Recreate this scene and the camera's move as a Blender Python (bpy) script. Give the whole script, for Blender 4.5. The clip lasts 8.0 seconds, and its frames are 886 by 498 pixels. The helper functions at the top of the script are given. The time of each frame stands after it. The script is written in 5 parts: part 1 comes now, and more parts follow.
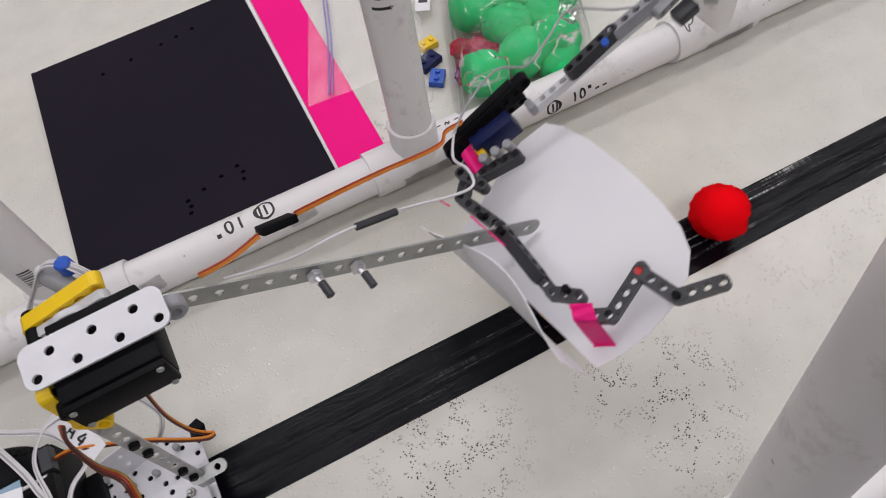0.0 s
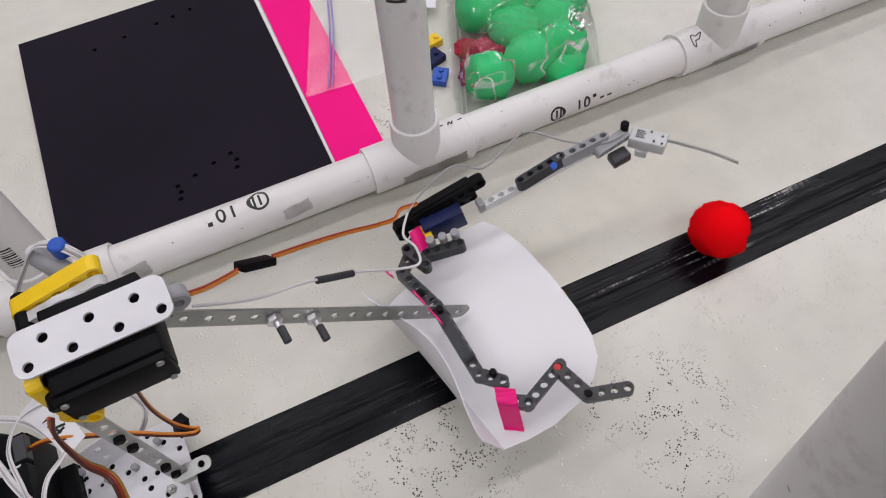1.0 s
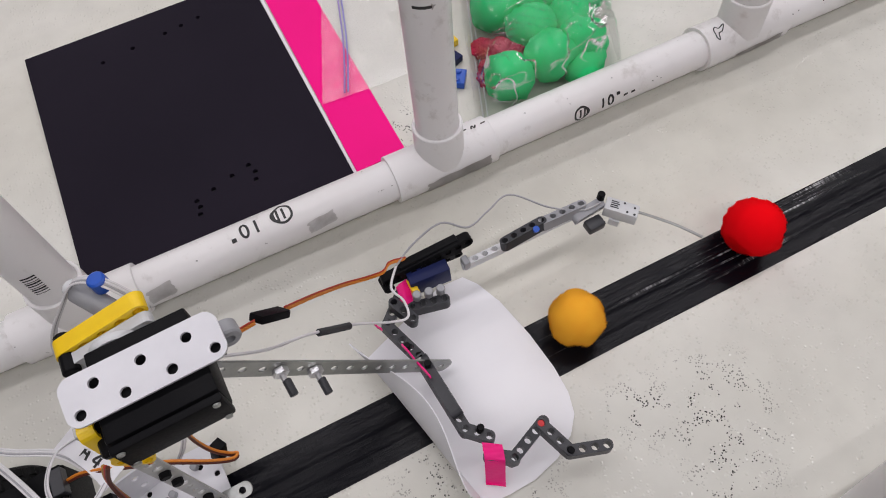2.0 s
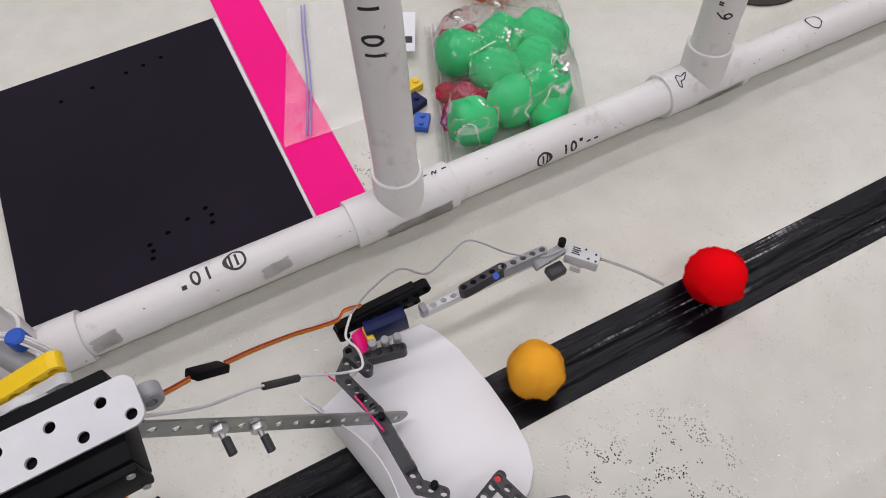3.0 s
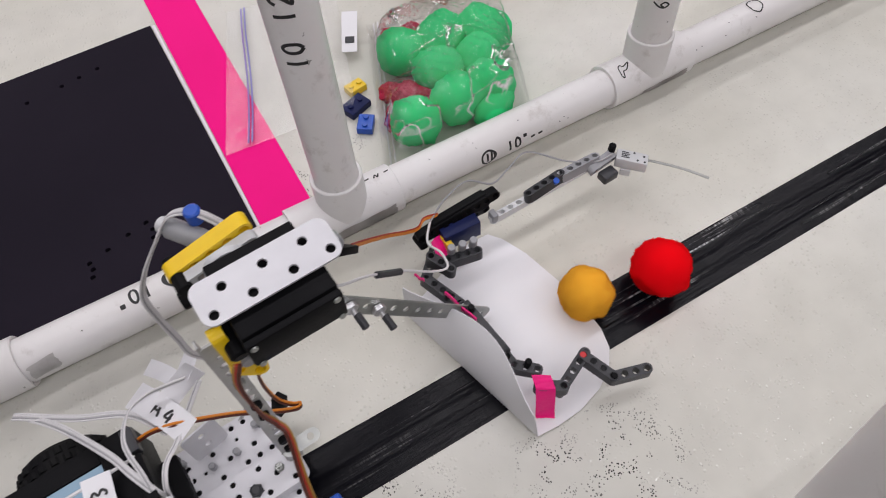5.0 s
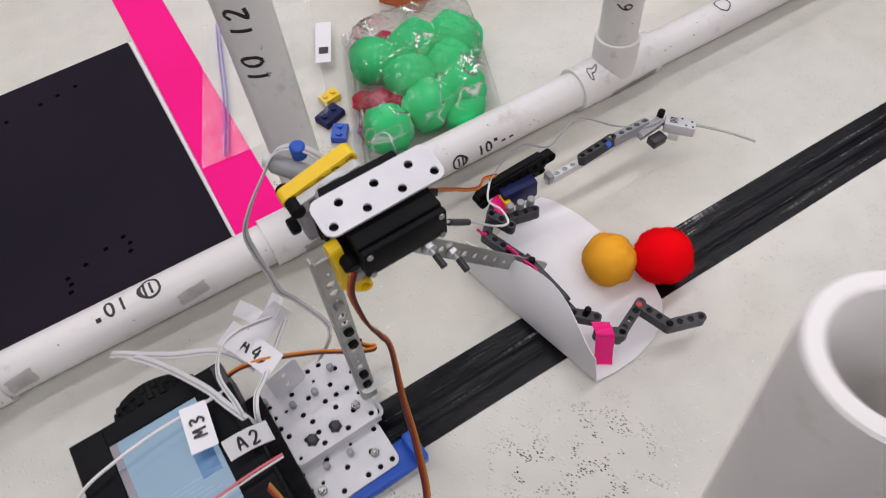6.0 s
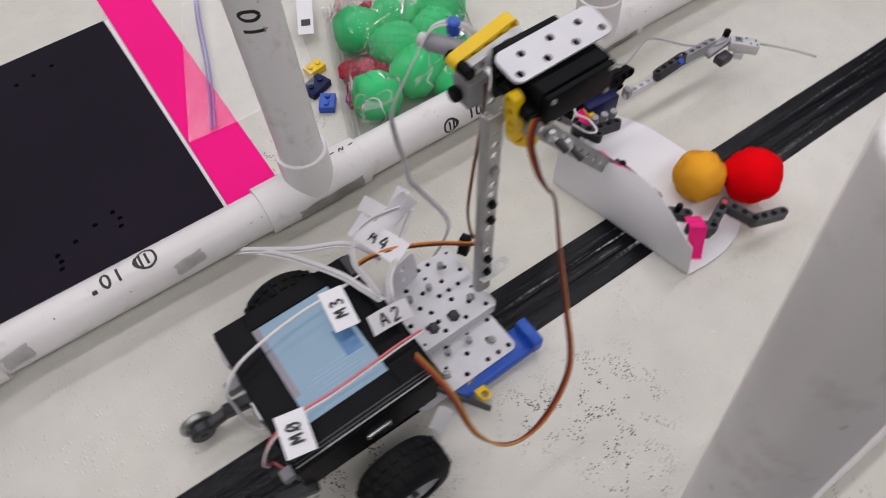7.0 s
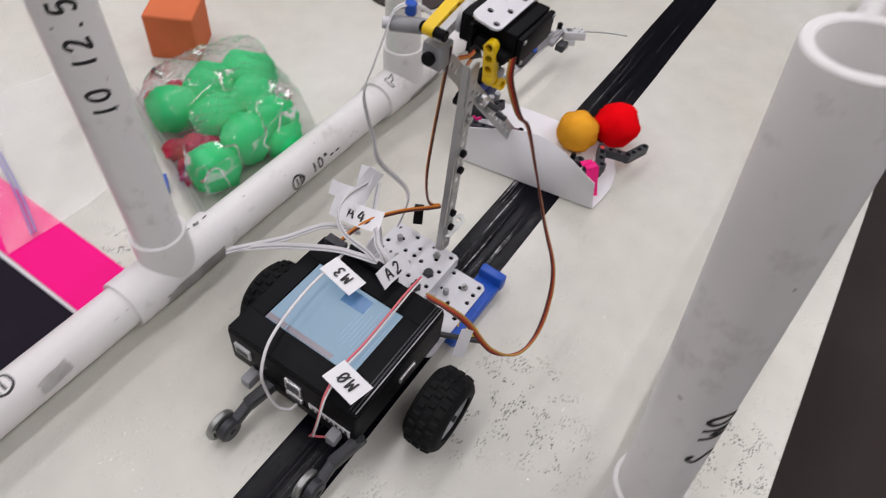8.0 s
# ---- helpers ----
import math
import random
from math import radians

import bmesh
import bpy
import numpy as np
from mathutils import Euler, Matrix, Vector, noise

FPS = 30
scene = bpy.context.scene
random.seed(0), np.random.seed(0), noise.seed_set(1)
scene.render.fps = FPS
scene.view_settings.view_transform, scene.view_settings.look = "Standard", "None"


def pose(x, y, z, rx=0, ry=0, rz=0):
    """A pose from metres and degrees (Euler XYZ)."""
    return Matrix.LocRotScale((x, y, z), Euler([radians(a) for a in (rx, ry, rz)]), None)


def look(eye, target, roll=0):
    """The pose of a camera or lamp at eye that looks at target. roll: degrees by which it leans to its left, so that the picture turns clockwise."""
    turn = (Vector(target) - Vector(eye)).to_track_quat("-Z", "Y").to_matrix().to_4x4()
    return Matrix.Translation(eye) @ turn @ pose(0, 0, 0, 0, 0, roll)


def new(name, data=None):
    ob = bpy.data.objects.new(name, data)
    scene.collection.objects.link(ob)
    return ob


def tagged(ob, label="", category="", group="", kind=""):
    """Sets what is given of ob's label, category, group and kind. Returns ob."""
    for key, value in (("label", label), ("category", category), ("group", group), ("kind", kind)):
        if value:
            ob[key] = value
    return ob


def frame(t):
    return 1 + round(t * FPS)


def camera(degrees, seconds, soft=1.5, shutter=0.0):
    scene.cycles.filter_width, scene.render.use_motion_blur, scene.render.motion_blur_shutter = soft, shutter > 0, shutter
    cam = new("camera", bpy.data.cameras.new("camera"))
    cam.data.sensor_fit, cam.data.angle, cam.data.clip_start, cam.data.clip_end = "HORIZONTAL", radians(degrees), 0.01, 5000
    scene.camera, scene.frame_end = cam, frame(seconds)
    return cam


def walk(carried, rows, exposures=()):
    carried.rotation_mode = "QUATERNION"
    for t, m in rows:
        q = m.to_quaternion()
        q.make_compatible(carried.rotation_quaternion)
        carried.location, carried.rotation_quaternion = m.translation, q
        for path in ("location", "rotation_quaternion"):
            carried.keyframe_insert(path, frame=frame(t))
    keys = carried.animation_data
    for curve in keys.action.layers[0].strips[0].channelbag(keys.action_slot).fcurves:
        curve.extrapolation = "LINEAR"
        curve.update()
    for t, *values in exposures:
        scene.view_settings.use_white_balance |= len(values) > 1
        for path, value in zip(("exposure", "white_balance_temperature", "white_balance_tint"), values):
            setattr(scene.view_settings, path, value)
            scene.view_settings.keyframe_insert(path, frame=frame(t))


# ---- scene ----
cam = camera(67.0, 8.0, soft=1.0, shutter=0.4)
PATH = [
    (0, look((-0.1106, -0.1899, 0.4668), (-0.0265, 0.0503, 0.0364), -8.85)),
    (0.5, look((-0.1021, -0.1925, 0.4600), (-0.0129, 0.0490, 0.0314), -5.00)),
    (1, look((-0.1234, -0.1773, 0.4597), (-0.0226, 0.0552, 0.0287), -2.01)),
    (1.2, look((-0.1234, -0.1679, 0.4607), (-0.0298, 0.0597, 0.0254), -3.55)),
    (2.3, look((-0.1394, -0.1498, 0.4556), (-0.0362, 0.0790, 0.0232), -3.38)),
    (2.5, look((-0.1264, -0.1480, 0.4544), (-0.0111, 0.0835, 0.0264), -1.13)),
    (3, look((-0.1131, -0.1472, 0.4532), (0.0067, 0.0929, 0.0313), -1.01)),
    (3.5, look((-0.1033, -0.1494, 0.4535), (0.0132, 0.0883, 0.0293), -1.99)),
    (4, look((-0.0932, -0.1529, 0.4556), (0.0283, 0.0824, 0.0314), -1.94)),
    (4.5, look((-0.0848, -0.1511, 0.4534), (0.0397, 0.0788, 0.0273), -1.62)),
    (5.8, look((-0.0723, -0.1558, 0.4540), (0.0596, 0.0728, 0.0294), -2.06)),
    (6, look((-0.0635, -0.1669, 0.4573), (0.0641, 0.0661, 0.0337), -3.61)),
    (6.5, look((-0.0496, -0.1972, 0.4594), (0.0759, 0.0364, 0.0355), -3.88)),
    (7, look((-0.0958, -0.1766, 0.4445), (0.0498, 0.0429, 0.0196), -1.89)),
    (7.2, look((-0.1277, -0.1602, 0.4357), (0.0480, 0.0540, 0.0195), -1.23)),
    (7.5, look((-0.1664, -0.1463, 0.4228), (0.0682, 0.0307, 0.0183), 5.47)),
    (7.8, look((-0.1717, -0.1505, 0.4363), (0.0962, -0.0030, 0.0407), 8.68)),
    (8, look((-0.1621, -0.1526, 0.4447), (0.1179, -0.0126, 0.0549), 9.33)),

]
walk(cam, PATH, ((0.0, -0.18), (0.5, -0.15), (4.5, -0.15), (6.0, -0.07), (7.0, -0.18), (7.5, -0.02), (8.0, -0.02)))

# ---- light: rows of ceiling tubes in a closed room ----
world = bpy.data.worlds.new("world")
scene.world = world
world.use_nodes = True
world.node_tree.nodes["Background"].inputs[0].default_value = (1.0, 0.97, 0.93, 1)
world.node_tree.nodes["Background"].inputs[1].default_value = 0.3
CEIL = 1.9
for row_y, watts in ((-2.2, 26.0), (-0.9, 25.0), (0.5, 26.0), (1.75, 25.0), (3.0, 24.0)):
    data = bpy.data.lights.new("ceiling_tube_light", "AREA")
    data.shape, data.size, data.size_y, data.energy, data.color = "RECTANGLE", 4.2, 0.24, watts, (1.0, 0.955, 1.0)
    lamp = new("ceiling_tube_light", data)
    lamp.location = (0.4, row_y, CEIL - 0.03)


# ---- materials ----
def nodes_of(name):
    m = bpy.data.materials.new(name)
    m.use_nodes = True
    return m, m.node_tree.nodes, m.node_tree.links, m.node_tree.nodes["Principled BSDF"]


def noise_tex(nodes, links, scale, detail=4.0, stretch=None, rough=0.5):
    co = nodes.new("ShaderNodeTexCoord")
    tex = nodes.new("ShaderNodeTexNoise")
    tex.inputs["Scale"].default_value, tex.inputs["Detail"].default_value, tex.inputs["Roughness"].default_value = scale, detail, rough
    if stretch:
        mp = nodes.new("ShaderNodeMapping")
        mp.inputs["Scale"].default_value = stretch
        links.new(co.outputs["Object"], mp.inputs["Vector"])
        links.new(mp.outputs["Vector"], tex.inputs["Vector"])
    else:
        links.new(co.outputs["Object"], tex.inputs["Vector"])
    return tex


def ramp(nodes, links, src, stops):
    r = nodes.new("ShaderNodeValToRGB")
    els = r.color_ramp.elements
    while len(els) < len(stops):
        els.new(0.5)
    for e, (p, c) in zip(els, stops):
        e.position, e.color = p, (c, c, c, 1) if not isinstance(c, tuple) else (*c, 1)
    links.new(src, r.inputs["Fac"])
    return r


def mix(nodes, links, fac, a, b, kind="MIX"):
    n = nodes.new("ShaderNodeMix")
    n.data_type, n.blend_type = "RGBA", kind
    for sock, val in ((n.inputs[0], fac), (n.inputs[6], a), (n.inputs[7], b)):
        if isinstance(val, (int, float)):
            sock.default_value = val
        elif isinstance(val, tuple):
            sock.default_value = (*val, 1)
        else:
            links.new(val, sock)
    return n.outputs[2]


def bump(nodes, links, bsdf, height, strength, dist):
    b = nodes.new("ShaderNodeBump")
    b.inputs["Strength"].default_value, b.inputs["Distance"].default_value = strength, dist
    links.new(height, b.inputs["Height"])
    links.new(b.outputs["Normal"], bsdf.inputs["Normal"])
    return b


def surface(name, base, other, rough=0.5, metal=0.0, big=18.0, fine=260.0, relief=0.15, depth=0.0004, spread=0.12, coat=0.0, spec=0.5):
    """A worn surface: two colours mixed in blotches, fine grain in gloss and relief."""
    m, nodes, links, bsdf = nodes_of(name)
    blot = noise_tex(nodes, links, big, 5.0)
    grain = noise_tex(nodes, links, fine, 3.0)
    fac = ramp(nodes, links, blot.outputs["Fac"], [(0.35, 0.0), (0.7, 1.0)])
    links.new(mix(nodes, links, fac.outputs["Color"], base, other), bsdf.inputs["Base Color"])
    rr = nodes.new("ShaderNodeMapRange")
    rr.inputs["To Min"].default_value, rr.inputs["To Max"].default_value = max(0.02, rough - spread), min(1, rough + spread)
    links.new(grain.outputs["Fac"], rr.inputs["Value"])
    links.new(rr.outputs["Result"], bsdf.inputs["Roughness"])
    bsdf.inputs["Metallic"].default_value = metal
    bsdf.inputs["Coat Weight"].default_value = coat
    bsdf.inputs["Specular IOR Level"].default_value = spec
    bump(nodes, links, bsdf, grain.outputs["Fac"], relief, depth)
    return m


def board_material():
    m, nodes, links, bsdf = nodes_of("pebbled_white_board")
    blot = noise_tex(nodes, links, 3.5, 5.0)
    tint = ramp(nodes, links, blot.outputs["Fac"], [(0.3, (0.588, 0.575, 0.503)), (0.7, (0.636, 0.632, 0.582))])
    mottle = noise_tex(nodes, links, 34.0, 6.0)
    mott = ramp(nodes, links, mottle.outputs["Fac"], [(0.3, 0.93), (0.65, 1.0)])
    col = mix(nodes, links, 1.0, tint.outputs["Color"], mott.outputs["Color"], "MULTIPLY")
    # scuff specks gathered in a few worn patches
    co = nodes.new("ShaderNodeTexCoord")
    mask = None
    for x, y, r in ((0.075, -0.115, 0.045), (0.06, -0.15, 0.03), (-0.09, -0.075, 0.055), (-0.01, 0.21, 0.03), (0.03, -0.09, 0.025), (0.03, 0.225, 0.02), (0.13, -0.26, 0.04)):
        d = nodes.new("ShaderNodeVectorMath")
        d.operation = "DISTANCE"
        d.inputs[1].default_value = (x, y, 0)
        links.new(co.outputs["Object"], d.inputs[0])
        mr = nodes.new("ShaderNodeMapRange")
        mr.inputs["From Min"].default_value, mr.inputs["From Max"].default_value = 1.25 * r, 0.5 * r
        links.new(d.outputs["Value"], mr.inputs["Value"])
        if mask is None:
            mask = mr.outputs["Result"]
        else:
            mx = nodes.new("ShaderNodeMath")
            mx.operation = "MAXIMUM"
            links.new(mask, mx.inputs[0])
            links.new(mr.outputs["Result"], mx.inputs[1])
            mask = mx.outputs["Value"]
    cells = nodes.new("ShaderNodeTexVoronoi")
    cells.inputs["Scale"].default_value = 560.0
    links.new(co.outputs["Object"], cells.inputs["Vector"])
    dots = ramp(nodes, links, cells.outputs["Distance"], [(0.26, 1.0), (0.40, 0.0)])
    lines = noise_tex(nodes, links, 75.0, 3.0)
    sel = ramp(nodes, links, lines.outputs["Fac"], [(0.51, 0.0), (0.54, 1.0)])
    prod = nodes.new("ShaderNodeMath")
    prod.operation = "MULTIPLY"
    links.new(dots.outputs["Color"], prod.inputs[0])
    links.new(sel.outputs["Color"], prod.inputs[1])
    prod2 = nodes.new("ShaderNodeMath")
    prod2.operation = "MULTIPLY"
    links.new(prod.outputs["Value"], prod2.inputs[0])
    links.new(mask, prod2.inputs[1])
    col = mix(nodes, links, prod2.outputs["Value"], col, (0.02, 0.019, 0.018))
    links.new(col, bsdf.inputs["Base Color"])
    bsdf.inputs["Specular IOR Level"].default_value = 0.38
    # moulded grain: sparse tiny raised dots that catch the tubes
    peb = nodes.new("ShaderNodeTexVoronoi")
    peb.inputs["Scale"].default_value = 330.0
    links.new(co.outputs["Object"], peb.inputs["Vector"])
    pr = ramp(nodes, links, peb.outputs["Distance"], [(0.0, 1.0), (0.42, 0.0)])
    pick = nodes.new("ShaderNodeSeparateColor")
    links.new(peb.outputs["Color"], pick.inputs["Color"])
    some = ramp(nodes, links, pick.outputs["Red"], [(0.45, 0.0), (0.52, 1.0)])
    sparse = noise_tex(nodes, links, 38.0, 3.0)
    sp = ramp(nodes, links, sparse.outputs["Fac"], [(0.40, 0.0), (0.52, 1.0)])
    hp = nodes.new("ShaderNodeMath")
    hp.operation = "MULTIPLY"
    links.new(pr.outputs["Color"], hp.inputs[0])
    links.new(sp.outputs["Color"], hp.inputs[1])
    hq = nodes.new("ShaderNodeMath")
    hq.operation = "MULTIPLY"
    links.new(hp.outputs["Value"], hq.inputs[0])
    links.new(some.outputs["Color"], hq.inputs[1])
    bump(nodes, links, bsdf, hq.outputs["Value"], 1.0, 0.00038)
    polish = ramp(nodes, links, hq.outputs["Value"], [(0.02, 0.24), (0.12, 0.07)])
    links.new(polish.outputs["Color"], bsdf.inputs["Roughness"])
    return m


def tape_material():
    m, nodes, links, bsdf = nodes_of("black_duct_tape")
    streak = noise_tex(nodes, links, 30.0, 6.0, (0.16, 8.0, 1.0), 0.65)
    weave = noise_tex(nodes, links, 420.0, 2.0, (1.0, 0.25, 1.0))
    glint = ramp(nodes, links, streak.outputs["Fac"], [(0.57, 0.0), (0.66, 1.0)])
    gate = noise_tex(nodes, links, 14.0, 3.0, (0.5, 1.6, 1.0))
    gr = ramp(nodes, links, gate.outputs["Fac"], [(0.48, 0.0), (0.62, 1.0)])
    wr = ramp(nodes, links, weave.outputs["Fac"], [(0.45, 0.15), (0.6, 1.0)])
    p = nodes.new("ShaderNodeMath")
    p.operation = "MULTIPLY"
    links.new(glint.outputs["Color"], p.inputs[0])
    links.new(gr.outputs["Color"], p.inputs[1])
    # the painted reflection streaks grow stronger along x, then fade out
    pos = nodes.new("ShaderNodeTexCoord")
    axis = nodes.new("ShaderNodeSeparateXYZ")
    links.new(pos.outputs["Object"], axis.inputs["Vector"])
    glint_gain = nodes.new("ShaderNodeMapRange")
    glint_gain.inputs["From Min"].default_value, glint_gain.inputs["From Max"].default_value = 0.05, 0.17
    glint_gain.inputs["To Min"].default_value, glint_gain.inputs["To Max"].default_value = 0.3, 1.6
    links.new(axis.outputs["X"], glint_gain.inputs["Value"])
    far = nodes.new("ShaderNodeMapRange")
    far.inputs["From Min"].default_value, far.inputs["From Max"].default_value = 0.33, 0.46
    far.inputs["To Min"].default_value, far.inputs["To Max"].default_value = 1.0, 0.2
    links.new(axis.outputs["X"], far.inputs["Value"])
    wf = nodes.new("ShaderNodeMath")
    wf.operation = "MULTIPLY"
    links.new(glint_gain.outputs["Result"], wf.inputs[0])
    links.new(far.outputs["Result"], wf.inputs[1])
    wm = nodes.new("ShaderNodeMath")
    wm.operation = "MULTIPLY"
    links.new(p.outputs["Value"], wm.inputs[0])
    links.new(wf.outputs["Value"], wm.inputs[1])
    p2 = nodes.new("ShaderNodeMath")
    p2.use_clamp = True
    p2.operation = "MULTIPLY"
    links.new(wm.outputs["Value"], p2.inputs[0])
    links.new(wr.outputs["Color"], p2.inputs[1])
    # pale streaks in the base colour stand in for reflections of the tubes
    links.new(mix(nodes, links, p2.outputs["Value"], (0.0035, 0.0035, 0.0055), (0.50, 0.49, 0.50)), bsdf.inputs["Base Color"])
    rr = ramp(nodes, links, gate.outputs["Fac"], [(0.35, 0.20), (0.7, 0.12)])
    links.new(rr.outputs["Color"], bsdf.inputs["Roughness"])
    bsdf.inputs["Specular IOR Level"].default_value = 0.13
    add = nodes.new("ShaderNodeMath")
    add.operation = "MULTIPLY_ADD"
    add.inputs[1].default_value = 0.25
    links.new(weave.outputs["Fac"], add.inputs[0])
    links.new(streak.outputs["Fac"], add.inputs[2])
    bump(nodes, links, bsdf, add.outputs["Value"], 0.5, 0.0010)
    return m


def pipe_material():
    m, nodes, links, bsdf = nodes_of("white_pvc")
    blot = noise_tex(nodes, links, 9.0, 6.0)
    smear = noise_tex(nodes, links, 45.0, 5.0, None, 0.7)
    dirt = ramp(nodes, links, smear.outputs["Fac"], [(0.58, 0.0), (0.76, 0.6)])
    base = ramp(nodes, links, blot.outputs["Fac"], [(0.3, (0.82, 0.80, 0.79)), (0.62, (0.93, 0.92, 0.92))])
    spots = noise_tex(nodes, links, 160.0, 2.0)
    sp = ramp(nodes, links, spots.outputs["Fac"], [(0.74, 0.0), (0.77, 0.8)])
    col = mix(nodes, links, dirt.outputs["Color"], base.outputs["Color"], (0.45, 0.42, 0.38))
    links.new(mix(nodes, links, sp.outputs["Color"], col, (0.12, 0.11, 0.1)), bsdf.inputs["Base Color"])
    bsdf.inputs["Roughness"].default_value = 0.34
    bump(nodes, links, bsdf, smear.outputs["Fac"], 0.08, 0.0006)
    glow = nodes.new("ShaderNodeBsdfTranslucent")
    glow.inputs["Color"].default_value = (0.97, 0.945, 0.91, 1)
    both = nodes.new("ShaderNodeMixShader")
    both.inputs[0].default_value = 0.20
    links.new(bsdf.outputs[0], both.inputs[1])
    links.new(glow.outputs[0], both.inputs[2])
    links.new(both.outputs[0], nodes["Material Output"].inputs["Surface"])
    return m


def island_material(name, dark, light, rough=0.95, sheen=0.6):
    m, nodes, links, bsdf = nodes_of(name)
    geo = nodes.new("ShaderNodeNewGeometry")
    links.new(mix(nodes, links, geo.outputs["Random Per Island"], dark, light), bsdf.inputs["Base Color"])
    bsdf.inputs["Roughness"].default_value = rough
    bsdf.inputs["Sheen Weight"].default_value = sheen
    bsdf.inputs["Sheen Tint"].default_value = (*light, 1)
    bsdf.inputs["Specular IOR Level"].default_value = 0.1
    soft = nodes.new("ShaderNodeBsdfTranslucent")
    soft.inputs["Color"].default_value = (*light, 1)
    both = nodes.new("ShaderNodeMixShader")
    both.inputs[0].default_value = 0.08
    links.new(bsdf.outputs[0], both.inputs[1])
    links.new(soft.outputs[0], both.inputs[2])
    links.new(both.outputs[0], nodes["Material Output"].inputs["Surface"])
    return m


def film_material(name, clear=0.9, rough=0.12, scale=55.0, tint=(1, 1, 1), crease=1.0, gloss=0.09, edge_gloss=0.6, fold_gloss=0.0):
    m, nodes, links, bsdf = nodes_of(name)
    nodes.remove(bsdf)
    out = nodes["Material Output"]
    tr, gl, di, m1, m2 = (nodes.new("ShaderNode" + k) for k in ("BsdfTransparent", "BsdfGlossy", "BsdfDiffuse", "MixShader", "MixShader"))
    tr.inputs["Color"].default_value = (*tint, 1)
    di.inputs["Color"].default_value = (0.85, 0.85, 0.87, 1)
    gl.inputs["Roughness"].default_value = rough
    lw = nodes.new("ShaderNodeLayerWeight")
    lw.inputs["Blend"].default_value = 0.35
    mr = nodes.new("ShaderNodeMapRange")
    mr.inputs["To Min"].default_value, mr.inputs["To Max"].default_value = gloss, edge_gloss
    links.new(lw.outputs["Fresnel"], mr.inputs["Value"])
    tex = noise_tex(nodes, links, scale, 4.0)
    bp = nodes.new("ShaderNodeBump")
    bp.inputs["Strength"].default_value, bp.inputs["Distance"].default_value = crease, 0.004
    links.new(tex.outputs["Fac"], bp.inputs["Height"])
    links.new(bp.outputs["Normal"], gl.inputs["Normal"])
    m1.inputs[0].default_value = 1 - clear
    fold = noise_tex(nodes, links, scale * 0.5, 1.0, (1.0, 0.5, 1.0))
    ridge = ramp(nodes, links, fold.outputs["Fac"], [(0.475, 0.0), (0.5, fold_gloss), (0.525, 0.0)])
    fine = noise_tex(nodes, links, scale * 0.8, 1.0, (0.5, 1.0, 1.0))
    ridge2 = ramp(nodes, links, fine.outputs["Fac"], [(0.47, 0.0), (0.5, fold_gloss), (0.53, 0.0)])
    area = noise_tex(nodes, links, scale * 0.32, 2.0)
    where = ramp(nodes, links, area.outputs["Fac"], [(0.5, 0.0), (0.6, 1.0)])
    gated = nodes.new("ShaderNodeMath")
    gated.operation = "MULTIPLY"
    links.new(where.outputs["Color"], gated.inputs[1])
    total = nodes.new("ShaderNodeMath")
    total.operation = "ADD"
    total.use_clamp = True
    links.new(mr.outputs["Result"], total.inputs[0])
    links.new(mix(nodes, links, 0.5, ridge.outputs["Color"], ridge2.outputs["Color"], "ADD"), gated.inputs[0])
    links.new(gated.outputs["Value"], total.inputs[1])
    links.new(tr.outputs[0], m1.inputs[1])
    links.new(di.outputs[0], m1.inputs[2])
    links.new(total.outputs["Value"], m2.inputs[0])
    links.new(m1.outputs[0], m2.inputs[1])
    links.new(gl.outputs[0], m2.inputs[2])
    links.new(m2.outputs[0], out.inputs["Surface"])
    return m


def screen_material():
    m, nodes, links, bsdf = nodes_of("lit_screen")
    tex = noise_tex(nodes, links, 26.0, 3.0)
    r = ramp(nodes, links, tex.outputs["Fac"], [(0.3, (0.40, 0.60, 0.82)), (0.7, (0.44, 0.66, 0.88))])
    links.new(r.outputs["Color"], bsdf.inputs["Emission Color"])
    bsdf.inputs["Emission Strength"].default_value = 0.40
    bsdf.inputs["Base Color"].default_value = (0.1, 0.13, 0.16, 1)
    bsdf.inputs["Roughness"].default_value = 0.3
    bsdf.inputs["Specular IOR Level"].default_value = 0.2
    return m


BOARD, TAPE, PVC = board_material(), tape_material(), pipe_material()
INK = surface("marker_ink", (0.012, 0.012, 0.014), (0.03, 0.03, 0.03), 0.5)
FOAM_BLACK = surface("black_foam_sheet", (0.0135, 0.0108, 0.0178), (0.0170, 0.0136, 0.0218), 0.6, 0, 5.0, 700.0, 0.2, 0.0003, 0.12, 0.0, 0.05)
HOLE = surface("hole_shade", (0.004, 0.004, 0.005), (0.008, 0.008, 0.008), 0.9)
PINK = surface("neon_pink_paper", (0.90, 0.006, 0.23), (0.93, 0.008, 0.25), 0.6, 0, 8.0, 500.0, 0.1, 0.0004, 0.12, 0.0, 0.1)
PINK_TAPE = surface("neon_pink_tape", (0.88, 0.008, 0.22), (0.80, 0.008, 0.20), 0.4, 0, 60.0, 300.0, 0.4, 0.0008, 0.12, 0.0, 0.25)
PAPER = surface("white_card", (0.80, 0.80, 0.82), (0.76, 0.76, 0.79), 0.75, 0, 14.0, 800.0, 0.12, 0.0003)
PLASTIC_BLACK = surface("black_plastic", (0.004, 0.004, 0.005), (0.008, 0.008, 0.009), 0.5, 0, 30.0, 900.0, 0.2, 0.0002, 0.12, 0.0, 0.09)
